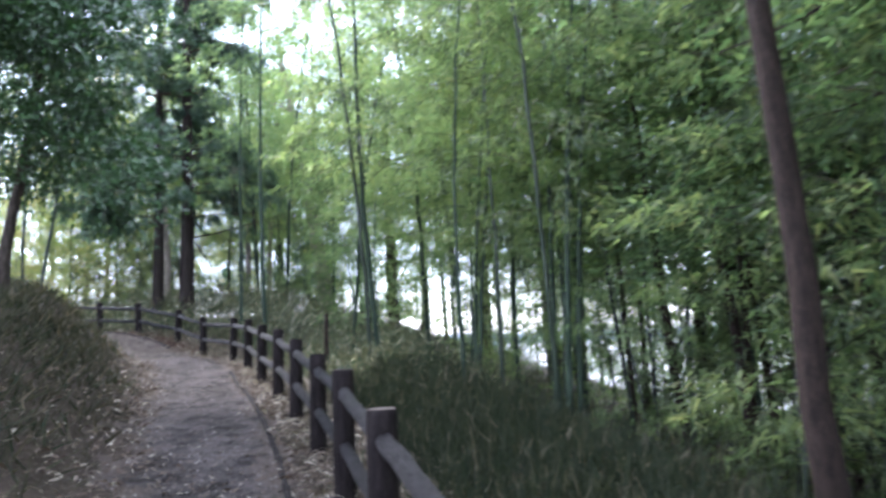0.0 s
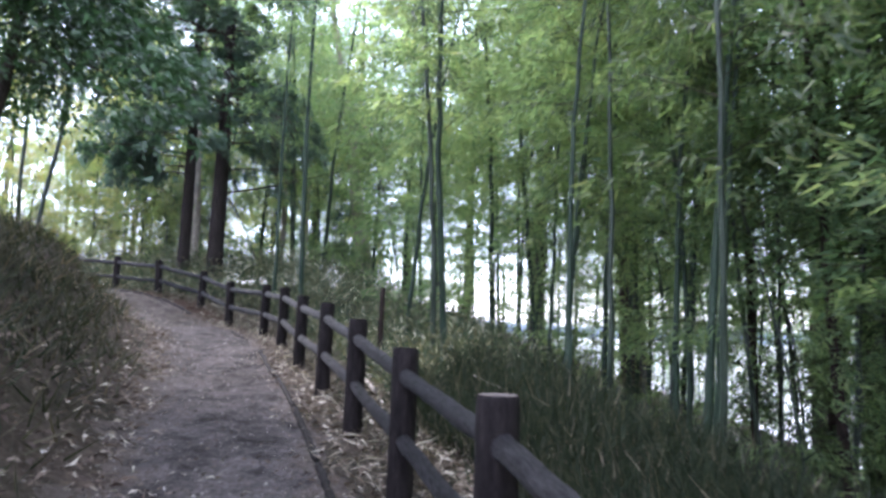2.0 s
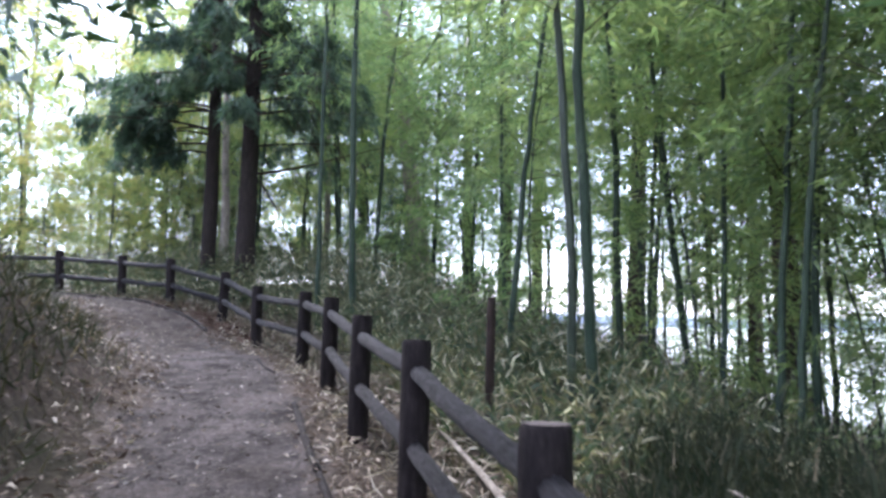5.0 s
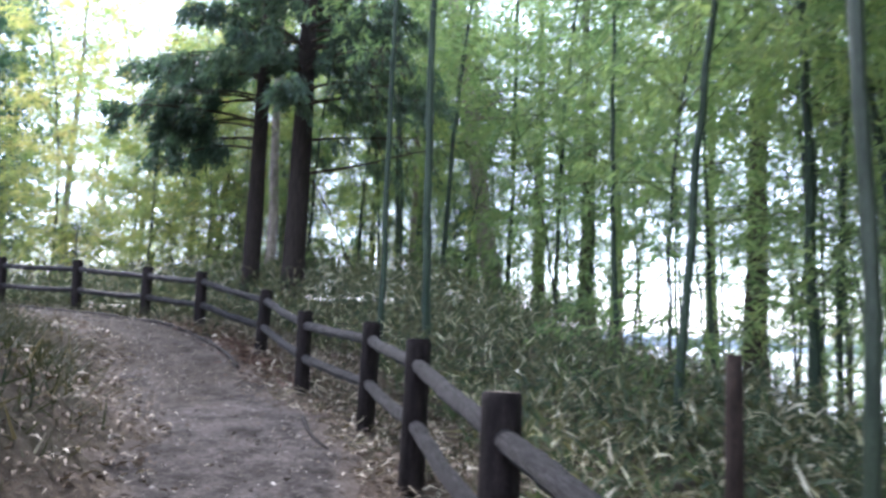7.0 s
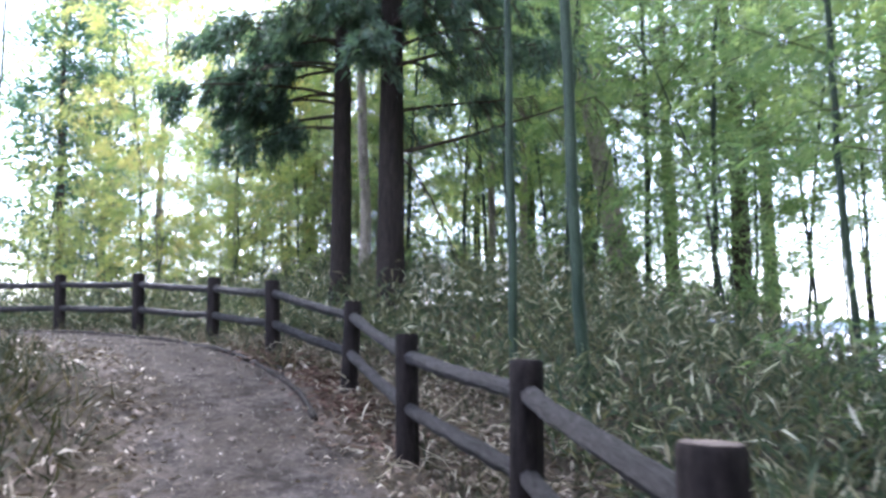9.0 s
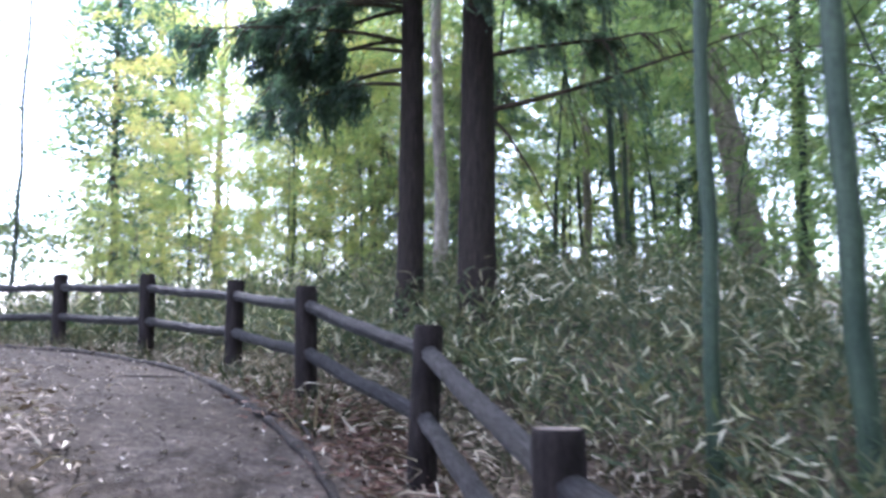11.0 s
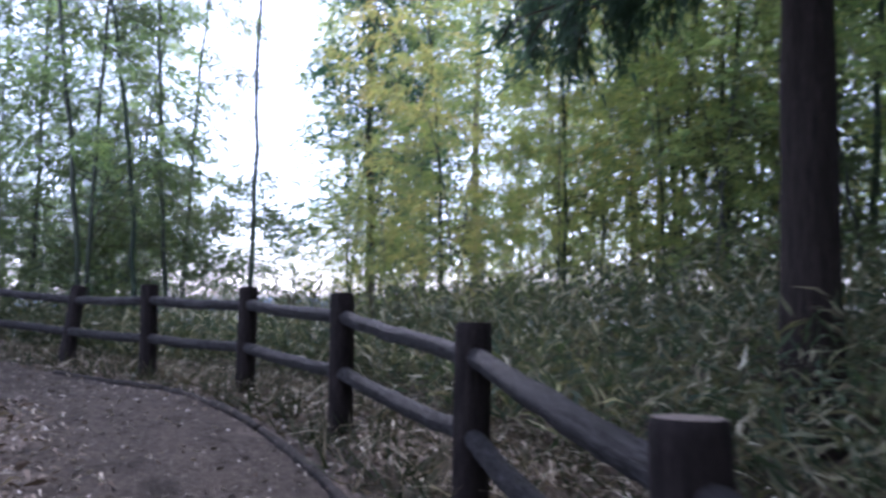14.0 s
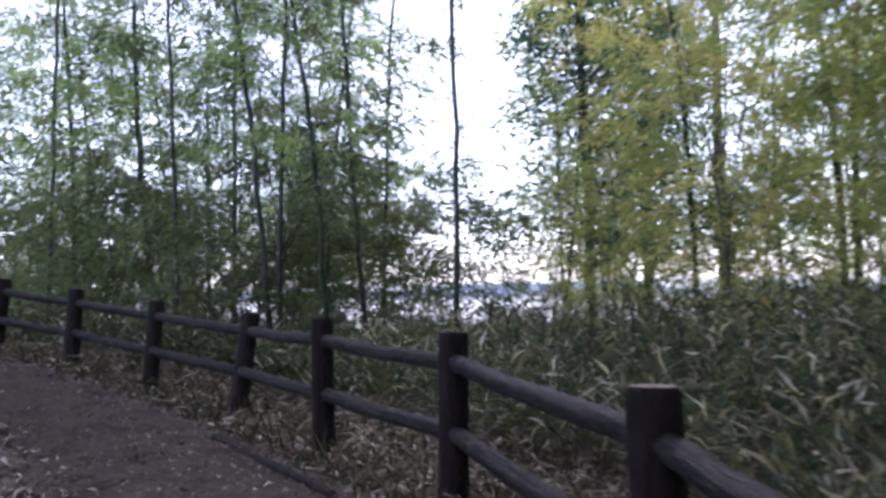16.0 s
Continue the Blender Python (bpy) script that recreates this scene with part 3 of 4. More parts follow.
# ---- cedars behind the fence ----
def cedar(height, radius, seed, limbs, label):
    """Straight trunk with a few long low limbs and hanging sprays of needles."""
    rng = np.random.default_rng(seed)
    root = new("cedar_tree")
    t = np.linspace(0, 1, 60)
    pts = np.stack([0.05 * np.sin(3 * t), 0.04 * np.sin(4 * t + 1), height * t - 0.4 * (t == 0)], -1)
    rad = radius * (1 - 0.7 * t) * (1 + 0.35 * np.exp(-t * 40))
    raw("trunk", *tube_arrays(pts, rad, 18, True, 0.025, rng), M_CEDAR, root)
    lp, lw, runs = [], [], []
    for z, a, ln, sag, lush in limbs:
        a = radians(a)
        q = np.linspace(0, 1, 10)
        bp = np.stack([np.cos(a) * ln * q, np.sin(a) * ln * q, z + ln * (0.18 * q - sag * q ** 2 + 0.25 * sag * q ** 5)], -1)
        bp[:, :2] += rng.normal(0, 0.04, (10, 2)) * q[:, None]
        raw("limb", *tube_arrays(bp, 0.035 * (1 - 0.8 * q) * (0.6 + ln * 0.15), 6), M_TWIG, root)
        for k in range(int(9 * ln)):
            u = rng.uniform(0.25, 1)
            o = np.array([np.interp(u, q, bp[:, j]) for j in range(3)])
            b = a + rng.choice([-1, 1]) * rng.uniform(0.4, 1.4)
            tl = rng.uniform(0.35, 0.9) * ln * 0.3
            tp = o + np.stack([np.cos(b) * tl * 0.6 * q, np.sin(b) * tl * 0.6 * q, -0.8 * tl * q ** 1.4], -1)
            runs.append((tp[::3], np.full(4, 0.007)))
            if rng.random() > lush:
                continue
            m = int(64 + 50 * lush)
            v = rng.uniform(0.15, 1, m)
            p = np.stack([np.interp(v, q, tp[:, j]) for j in range(3)], -1) + rng.normal(0, 0.07, (m, 3))
            lp.append(p)
            lw.append(rng.normal(0, 0.35, (m, 3)) + np.array([math.cos(b) * 0.5, math.sin(b) * 0.5, -0.55]))
    tagged(tubes("brushwood", runs, M_TWIG, root, 4), kind="stuff")
    lp, lw = np.vstack(lp), np.vstack(lw)
    L = 0.15 * rng.uniform(0.6, 1.5, len(lp))
    v, f = leaf_tris(lp, lw, L, L * 0.24, rng)
    raw("crown", v, f, M_CEDAR_LEAF, root, False)
    return tagged(root, label, "cedar tree", "pair of cedars behind the fence")


def limb_list(seed, low, high, count, length, ang=None, lush=0.7):
    r = random.Random(seed)
    out = []
    for k in range(count):
        a = r.uniform(0, 360) if ang is None else r.uniform(*ang)
        out.append((low + (high - low) * k / count + r.uniform(-0.2, 0.2), a, length * r.uniform(0.7, 1.2), r.uniform(0.25, 0.5), lush))
    return out


stand(cedar(15, 0.25, 3, [(3.08, 21, 3.6, -0.14, 0.1), (3.05, 14, 1.25, 2.4, 0.05), (3.9, 100, 2.2, 0.2, 0.2), (3.8, 20, 2.6, 0.1, 0.15)] + limb_list(25, 4.4, 6.6, 8, 2.9, (-50, 60), 0.35) + limb_list(5, 5.4, 14.5, 40, 2.6, None, 0.5) + limb_list(35, 8.0, 14.5, 16, 2.8, None, 0.8) + limb_list(15, 4.6, 5.6, 4, 2.0, (140, 290), 0.5), "tall straight cedar with dark red-brown bark among dwarf bamboo"), -8.74, 22.3, 0)
stand(cedar(14, 0.2, 8, limb_list(9, 3.75, 6.2, 13, 2.7, (165, 245), 0.5) + limb_list(6, 5.5, 13.5, 30, 2.4, None, 0.5) + limb_list(36, 8.0, 13.5, 10, 2.6, None, 0.8), "slimmer cedar with grey-brown bark and drooping dark needles"), -9.85, 22.6, 0)

# ---- single trees of the wood ----
PINE = dict(bark=M_PINE, leaf_material=M_SLOPE_LEAF, first=0.42, limb=3.0, leaves=8000, leaf_len=0.21, category="tree")
dark_tree = stand(tree("forest_tree", 16, 0.28, 21, label="tall dark-barked tree on the slope below the path", **PINE), 3.3, 20.3, 0, 1, (0, -1))
# copies right of the start stand out of view, added to shade the slope
for x, y, turn, size, tilt in ((1.5, 27.0, 40, 1.1, (0, 3)), (-2.4, 31.5, 100, 1.0, (0, 2)), (7.5, 17.0, 200, 0.9, (2, 0)), (10.5, 25, 300, 1.1, (0, 0)), (6.0, 30, 20, 1.0, (0, 0)), (12.5, 14.0, 150, 1.0, (0, 0)), (9.0, 9.5, 75, 0.9, (0, -3)), (5.2, 3.2, 120, 0.75, (0, 0)), (8.0, 0.5, 220, 0.85, (0, 2)), (6.4, 14.2, 10, 0.8, (0, -2)), (10.5, 4.5, 330, 0.9, (0, 0)), (4.6, -3.5, 45, 0.8, (0, 0)), (13.5, 9, 190, 1.0, (0, 0)), (3.6, 1.0, 20, 0.8, (0, 0)), (5.2, 5.6, 290, 0.8, (0, 0)), (2.9, -2.4, 100, 0.8, (0, 0)), (7.4, 6.2, 200, 0.85, (0, 0)), (6.6, -2.2, 310, 0.85, (0, 0))):
    spread_copy(dark_tree, x, y, turn, size, tilt)
# the last three stand out of view, put there to shade the slope
for x, y, turn, size, tilt in ((-4.2, 36.5, 30, 1.0, (0, 0)), (-7.3, 38.5, 140, 1.0, (0, 0)), (-1.2, 37.0, 250, 1.0, (0, 0)), (-10.0, 40.5, 70, 1.0, (0, 0)), (2.2, 35.5, 320, 0.95, (0, 0)), (3.3, 2.2, 20, 0.85, (0, 0)), (2.9, -1.3, 200, 0.9, (0, 0)), (4.6, 5.2, 290, 0.85, (0, 0))):
    spread_copy(dark_tree, x, y, turn, size, tilt)
red_tree = stand(tree("forest_tree", 14, 0.125, 22, label="slender red-brown trunk leaning over the slope", bark=M_RED, leaf_material=M_SLOPE_LEAF, first=0.45, limb=2.6, leaves=4500, leaf_len=0.16, category="tree"), 2.95, 5.2, 0, 1, (0, -3))
for x, y, turn, size, tilt in ((5.9, 15.6, 60, 1.3, (0, -3)), (4.6, 10.3, 140, 0.85, (0, 2)), (5.6, 7.2, 250, 0.9, (0, 0)), (7.2, 12.4, 10, 0.8, (0, 3))):
    spread_copy(red_tree, x, y, turn, size, tilt)
thin_tree = stand(tree("forest_tree", 12, 0.085, 28, label="thin dark trunk among bamboo on the slope", bark=M_RED, leaf_material=M_SLOPE_LEAF, first=0.45, limb=2.2, leaves=3600, leaf_len=0.17, category="tree"), 4.4, 12.0, 0, 1, (0, -6))
for x, y, turn, size, tilt in ((4.9, 11.0, 70, 0.9, (0, -2)), (5.5, 11.3, 190, 1.0, (0, 2)), (5.8, 9.0, 250, 1.1, (0, -1)), (6.5, 9.6, 330, 0.9, (0, 3)), (3.9, 14.2, 120, 0.8, (0, 2)), (7.4, 12.8, 20, 1.1, (0, -3)), (8.6, 11.2, 160, 1.0, (0, 0)), (6.2, 7.2, 280, 0.9, (0, 2)), (9.4, 14.6, 40, 1.2, (0, 0)), (4.8, 16.6, 220, 0.9, (0, -3)), (8.8, 8.0, 100, 1.0, (0, 0))):
    spread_copy(thin_tree, x, y, turn, size, tilt)
pale_tree = stand(tree("forest_tree", 13, 0.15, 23, label="pale straight trunk behind the dwarf bamboo", bark=M_PALE, leaf_material=M_BAMBOO_LEAF, first=0.5, limb=2.2, leaves=3800, leaf_len=0.17, category="tree"), -8.9, 33.6)
for x, y, turn, size, tilt in ((-9.9, 33.0, 80, 1.0, (0, 0)), (-10.6, 25.2, 170, 0.95, (0, 1)), (-17.5, 34, 30, 1.0, (0, 0)), (-22.5, 32, 220, 1.1, (0, 0)), (-20, 37, 300, 1.0, (0, 0))):
    spread_copy(pale_tree, x, y, turn, size, tilt)
stand(tree("forest_tree", 14, 0.36, 24, label="thick leaning trunk with peeling pale bark", bark=M_PALE, leaf_material=M_BAMBOO_LEAF, first=0.4, limb=3.2, leaves=4500, leaf_len=0.18, category="tree", lean=(-0.16, 0.0)), -5.4, 31.0)
stand(tree("evergreen_tree", 5.6, 0.09, 25, label="dark evergreen with glossy leaves overhanging the bank", bark=M_PINE, leaf_material=M_BROAD_LEAF, first=0.32, limb=2.5, leaves=24000, leaf_len=0.14, category="tree", droop=0.3, lean=(0.1, 0.05)), -6.6, 9.8)
stand(tree("evergreen_tree", 7, 0.11, 26, label="dark evergreen with dense leaves on the bank", bark=M_PINE, leaf_material=M_BROAD_LEAF, first=0.55, limb=2.8, leaves=16000, leaf_len=0.14, category="tree", droop=0.3), -7.3, 8.3)

M_BLUE_LEAF = leaf_mat("blue_green_needles", [(0, (0.03, 0.07, 0.05)), (0.6, (0.06, 0.12, 0.08)), (1, (0.11, 0.17, 0.1))], 0.45)
edge_tree = stand(tree("evergreen_tree", 11, 0.12, 27, label="blue-green evergreen at the edge of the grove", bark=M_PINE, leaf_material=M_BLUE_LEAF, first=0.14, limb=1.9, leaves=11000, leaf_len=0.2, category="tree", droop=0.15), -24.8, 29.6, 0, 1.35)
spread_copy(edge_tree, -27.5, 34.0, 130, 1.45)
spread_copy(edge_tree, -30.5, 23.2, 230, 0.6)
spread_copy(edge_tree, -26.0, 22.6, 50, 0.45)
for x, y, turn, size in ((-9.3, 37.0, 20, 0.95), (-11.8, 38.0, 140, 1.0), (-7.0, 37.6, 260, 0.9), (-12.6, 31.6, 200, 0.65)):
    spread_copy(edge_tree, x, y, turn, size)

# ---- bamboo stems that stand out ----
G, GR, DK = M_CULM, M_CULM_GREY, M_CULM_DARK
LB = "tall green bamboo with leafy branches high up"
kinds = [
    bamboo(13, 0.055, 0.10, 101, 0.30, 4300, 0.21, G, M_BAMBOO_LEAF, LB),
    bamboo(12, 0.045, 0.16, 102, 0.30, 4000, 0.21, G, M_BAMBOO_LEAF, "greyish bamboo bending over at the top"),
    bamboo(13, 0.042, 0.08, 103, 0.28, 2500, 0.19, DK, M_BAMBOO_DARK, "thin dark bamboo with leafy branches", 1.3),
    bamboo(12, 0.05, 0.14, 104, 0.14, 4400, 0.21, G, M_BAMBOO_YELLOW, "bamboo with yellowing leaves behind the bend"),
    bamboo(9, 0.03, 0.2, 105, 0.08, 4200, 0.2, GR, M_BAMBOO_YELLOW, "slender bamboo with yellow-green leaves"),
    bamboo(14, 0.064, 0.06, 106, 0.42, 3200, 0.19, G, M_BAMBOO_LEAF, "thick smooth green bamboo beside the fence"),
    bamboo(7, 0.025, 0.25, 107, 0.10, 3600, 0.19, DK, M_BAMBOO_LEAF, "young arching bamboo, leafy almost to the ground"),
    bamboo(16, 0.045, 0.03, 108, 0.72, 420, 0.22, DK, M_BAMBOO_LEAF, "tall bare bamboo pole rising against the sky"),
    bamboo(4.5, 0.02, 0.2, 109, 0.03, 4600, 0.2, DK, M_BAMBOO_DARK, "low bushy bamboo clump, dense green in a shaded tone", 1.5),
    bamboo(13, 0.05, 0.12, 110, 0.42, 5400, 0.18, G, M_BAMBOO_LEAF, "greenish grey bamboo on the slope below the fence", 1.6),
    bamboo(9, 0.03, 0.22, 111, 0.22, 4800, 0.17, DK, M_BAMBOO_LEAF, "thin arching bamboo with fine leaves on the slope", 1.6),
]
HOME = [(5, -5.07, 18.75, 0, (0, -2)), (0, -1.32, 13.29, 0, (6, -4)), (1, -24.6, 30.2, 0, (0, 2)), (3, -23.2, 35, 40, (0, -3)), (2, -22.0, 22.9, 0, (0, 1)), (4, -13.8, 28.2, 0, (0, -4)), (6, 6.0, 22.0, 0, (0, 0)), (7, -19.26, 23.05, 0, (0, 1)), (8, -24, 19, 0, (0, 0)), (9, 2.2, 11.4, 50, (0, 3)), (10, 4.4, 9.0, 0, (0, 4))]
for k, x, y, turn, tilt in HOME:
    stand(kinds[k], x, y, turn, 1.0, tilt)
SINGLE = [(5, -5.83, 19.0, 90, 0.75, (0, -2)), (2, -20.8, 20.8, 0, 1.0, (0, -1)), (2, -20.15, 20.6, 100, 1.05, (0, -5)), (1, -19.5, 21.2, 210, 0.9, (0, 2)), (2, -26.5, 20.3, 30, 1.0, (0, -3)),
          (2, -7.7, 12.6, 60, 0.8, (0, 8)), (2, -8.1, 11.9, 160, 0.8, (0, 9)), (1, -8.6, 11.2, 0, 0.8, (0, 6)), (2, -8.5, 13.3, 300, 0.75, (0, 10)), (1, -9.2, 10.4, 220, 0.85, (0, 6)), (3, -13.0, 28.3, 120, 0.9, (0, -3)),
          (0, -2.2, 15.6, 30, 0.8, (0, 4)), (2, -1.5, 13.5, 70, 1.1, (0, -6)), (1, 0.6, 14.2, 20, 1.0, (0, 5)), (5, 1.95, 11.1, 0, 0.9, (0, 2)), (2, 1.5, 9.4, 80, 0.9, (0, -8)), (4, -16.2, 25.2, 10, 0.62, (0, 0)), (4, -14.8, 26.2, 80, 0.6, (0, 0)), (4, -17.6, 26.6, 150, 0.7, (0, 0)), (3, -13.4, 27.0, 200, 0.6, (0, 0)), (4, -16.4, 27.8, 270, 0.45, (0, 0)), (4, -18.8, 28.2, 30, 0.7, (0, 0)), (3, -15.2, 29.0, 340, 0.7, (0, 0)), (4, -12.2, 26.2, 120, 0.55, (0, 0)), (8, 5.2, 8.6, 0, 0.8, (0, 0)), (8, 6.8, 10.4, 70, 0.85, (0, 0)), (8, 8.2, 12.6, 140, 0.9, (0, 0)), (8, 7.4, 8.2, 210, 0.9, (0, 0)), (8, 9.6, 14.5, 280, 0.9, (0, 0)), (6, 7.0, 37.0, 0, 1.0, (0, 0)), (6, 7.9, 35.0, 0, 1.0, (0, 0)), (9, 0.2, 18.5, 10, 0.9, (0, 0)), (9, 1.6, 19.5, 130, 1.0, (0, 2)), (9, 2.7, 17.4, 250, 0.95, (0, -2)), (9, 0.9, 21.6, 60, 1.0, (0, 3)), (9, 3.4, 21, 190, 0.9, (0, 0))]
SINGLE += [(0, -6.5, 27.0, 10, 1.3, (0, 2)), (0, -4.8, 28.5, 130, 1.3, (0, -2)), (1, -3.4, 26.8, 250, 1.3, (0, 0)), (0, -8.2, 29.0, 300, 1.3, (2, 0))]
SINGLE += [(8, -21.6, 23.3, 40, 0.8, (0, 0)), (8, -23.2, 24.6, 140, 0.95, (0, 0)), (8, -25.0, 24.4, 220, 1.0, (0, 0)), (4, -21.5, 26.6, 100, 0.5, (0, 0)), (4, -19.9, 26.2, 200, 0.55, (0, 0)), (8, -22.6, 28.0, 10, 0.6, (0, 0)), (4, -18.6, 25.6, 300, 0.5, (0, 0))]
SINGLE += [(4, -23.1, 27.1, 30, 0.36, (0, 0)), (4, -22.0, 28.6, 130, 0.36, (0, 0)), (4, -21.0, 29.3, 230, 0.36, (0, 0)), (4, -19.6, 29.8, 330, 0.36, (0, 0)), (4, -18.2, 30.2, 70, 0.36, (0, 0)), (4, -16.8, 30.4, 170, 0.36, (0, 0)), (4, -22.5, 26.0, 270, 0.36, (0, 0))]
SINGLE += [(3, -16.5, 33.0, 15, 1.45, (0, 0)), (3, -18.8, 31.5, 95, 1.35, (0, -2)), (3, -14.5, 34.5, 185, 1.5, (0, 2)), (3, -20.5, 33.5, 275, 1.4, (0, 0))]
SINGLE += [(8, 5.2, 14.8, 10, 0.7, (0, 0)), (8, 6.5, 16.9, 110, 0.7, (0, 0)), (8, 7.8, 14.4, 200, 0.7, (0, 0)), (8, 8.9, 17.6, 310, 0.75, (0, 0)), (8, 10.3, 14.8, 60, 0.75, (0, 0)), (8, 7.0, 19.8, 160, 0.7, (0, 0))]
SINGLE += [(8, -9.4, 27.5, 15, 0.36, (0, 0)), (8, -8.0, 28.6, 100, 0.4, (0, 0)), (8, -6.7, 27.6, 200, 0.36, (0, 0)), (8, -10.8, 28.7, 300, 0.4, (0, 0)), (8, -5.5, 28.9, 50, 0.4, (0, 0)), (8, -7.3, 30.4, 150, 0.42, (0, 0))]
SINGLE += [(8, -12.0, 28.4, 60, 0.7, (0, 0)), (6, -12.9, 29.6, 170, 1.0, (0, 0)), (8, 9.5, 6.0, 20, 1.0, (0, 0)), (8, 10.5, 9.5, 80, 1.1, (0, 0)), (8, 11.5, 12.5, 150, 1.1, (0, 0)), (8, 12.8, 16.0, 200, 1.1, (0, 0)), (8, 8.8, 3.0, 260, 1.0, (0, 0)), (8, 13.0, 8.0, 300, 1.2, (0, 0)), (8, 14.5, 12.0, 350, 1.3, (0, 0)), (8, 11.0, 17.5, 45, 1.0, (0, 0))]
for k, x, y, turn, size, tilt in SINGLE:
    spread_copy(kinds[k], x, y, turn, size, tilt)


def grove(seed, count, x0, x1, y0, y1, pick, gap, keep):
    """Bamboo strewn over a stretch of the plan, never too near to one another or to the path."""
    r = random.Random(seed)
    taken = []
    tries = 0
    while len(taken) < count and tries < count * 40:
        tries += 1
        x, y = r.uniform(x0, x1), r.uniform(y0, y1)
        if not keep(x, y) or any((x - a) ** 2 + (y - b) ** 2 < gap * gap for a, b in taken):
            continue
        taken.append((x, y))
        spread_copy(kinds[r.choice(pick)], x, y, r.uniform(0, 360), r.uniform(0.75, 1.15), (r.gauss(0, 2.5), r.gauss(0, 2.5)))


def off(x, y, lo):
    return float(along([x], [y])[1][0]) < lo


grove(1, 54, -3.5, 17, 15, 34, [0, 0, 1, 2, 6], 1.0, lambda x, y: off(x, y, -2.6))
grove(9, 26, 0.0, 12, 7, 16, [9, 9, 10, 10, 2], 1.0, lambda x, y: off(x, y, -2.8))
# added along the right edge to block bright sky, mostly out of view
grove(10, 10, 7, 22, -12, 16, [0, 1, 8, 0], 1.3, lambda x, y: off(x, y, -2.8))
grove(11, 10, 0.5, 6.5, 12.5, 19, [9, 10], 1.3, lambda x, y: off(x, y, -2.8))
grove(12, 5, -22, -12, 26.5, 30, [8, 4], 1.6, lambda x, y: y - 18.9 > -0.68 * (x + 10.5))
# stems right of the start, their crowns also there to shade the slope
grove(2, 20, 4.8, 12, -7, 8, [9, 0, 1], 1.2, lambda x, y: off(x, y, -5.2))
grove(15, 14, 3.4, 9, 6, 15, [2], 0.9, lambda x, y: off(x, y, -4.4))
grove(16, 16, 0.0, 10, 21, 34, [2, 2, 6], 1.0, lambda x, y: True)
grove(13, 5, -11.5, -6.5, 34, 42, [8, 6, 0], 1.3, lambda x, y: True)
grove(3, 34, -14, -1, 27, 42, [0, 1, 3, 6, 6], 1.2, lambda x, y: True)
grove(4, 30, -34, -11, 26, 44, [3, 3, 4, 1, 0], 1.1, lambda x, y: y - 18.9 > -0.68 * (x + 10.5))
grove(5, 22, -38, -19.5, 15, 30, [2, 2, 2, 0], 1.2, lambda x, y: off(x, y, -2.2) and y - 18.9 < -0.33 * (x + 10.5))
grove(8, 30, -38, -21, 14, 28, [8, 8, 10], 1.3, lambda x, y: off(x, y, -3.0) and y - 18.9 < -0.33 * (x + 10.5))
grove(6, 17, -17, -7.8, 2, 14, [9, 2, 2], 1.0, lambda x, y: float(along([x], [y])[1][0]) > 4.6)
grove(7, 6, -10, 4, -16, -6, [0, 1, 2], 1.2, lambda x, y: abs(float(along([x], [y])[1][0]) - 1.2) > 2.5)


# leaf colours darkened to carry the shade on the slope
M_UNDER = leaf_mat("shade_darkened_undergrowth_leaf", [(0, (0.011, 0.016, 0.01)), (0.6, (0.026, 0.033, 0.02)), (0.93, (0.05, 0.052, 0.033)), (1, (0.17, 0.14, 0.1))], 0.25, 0.75, 0.05, tree=0.0)


# ---- dwarf bamboo, grass, fallen leaves ----
def strewn(seed, n, x0, x1, y0, y1, keep):
    rng = np.random.default_rng(seed)
    x, y = rng.uniform(x0, x1, n), rng.uniform(y0, y1, n)
    s, d, _ = along(x, y)
    ok = keep(x, y, s, d, rng)
    return x[ok], y[ok], s[ok], d[ok], rng


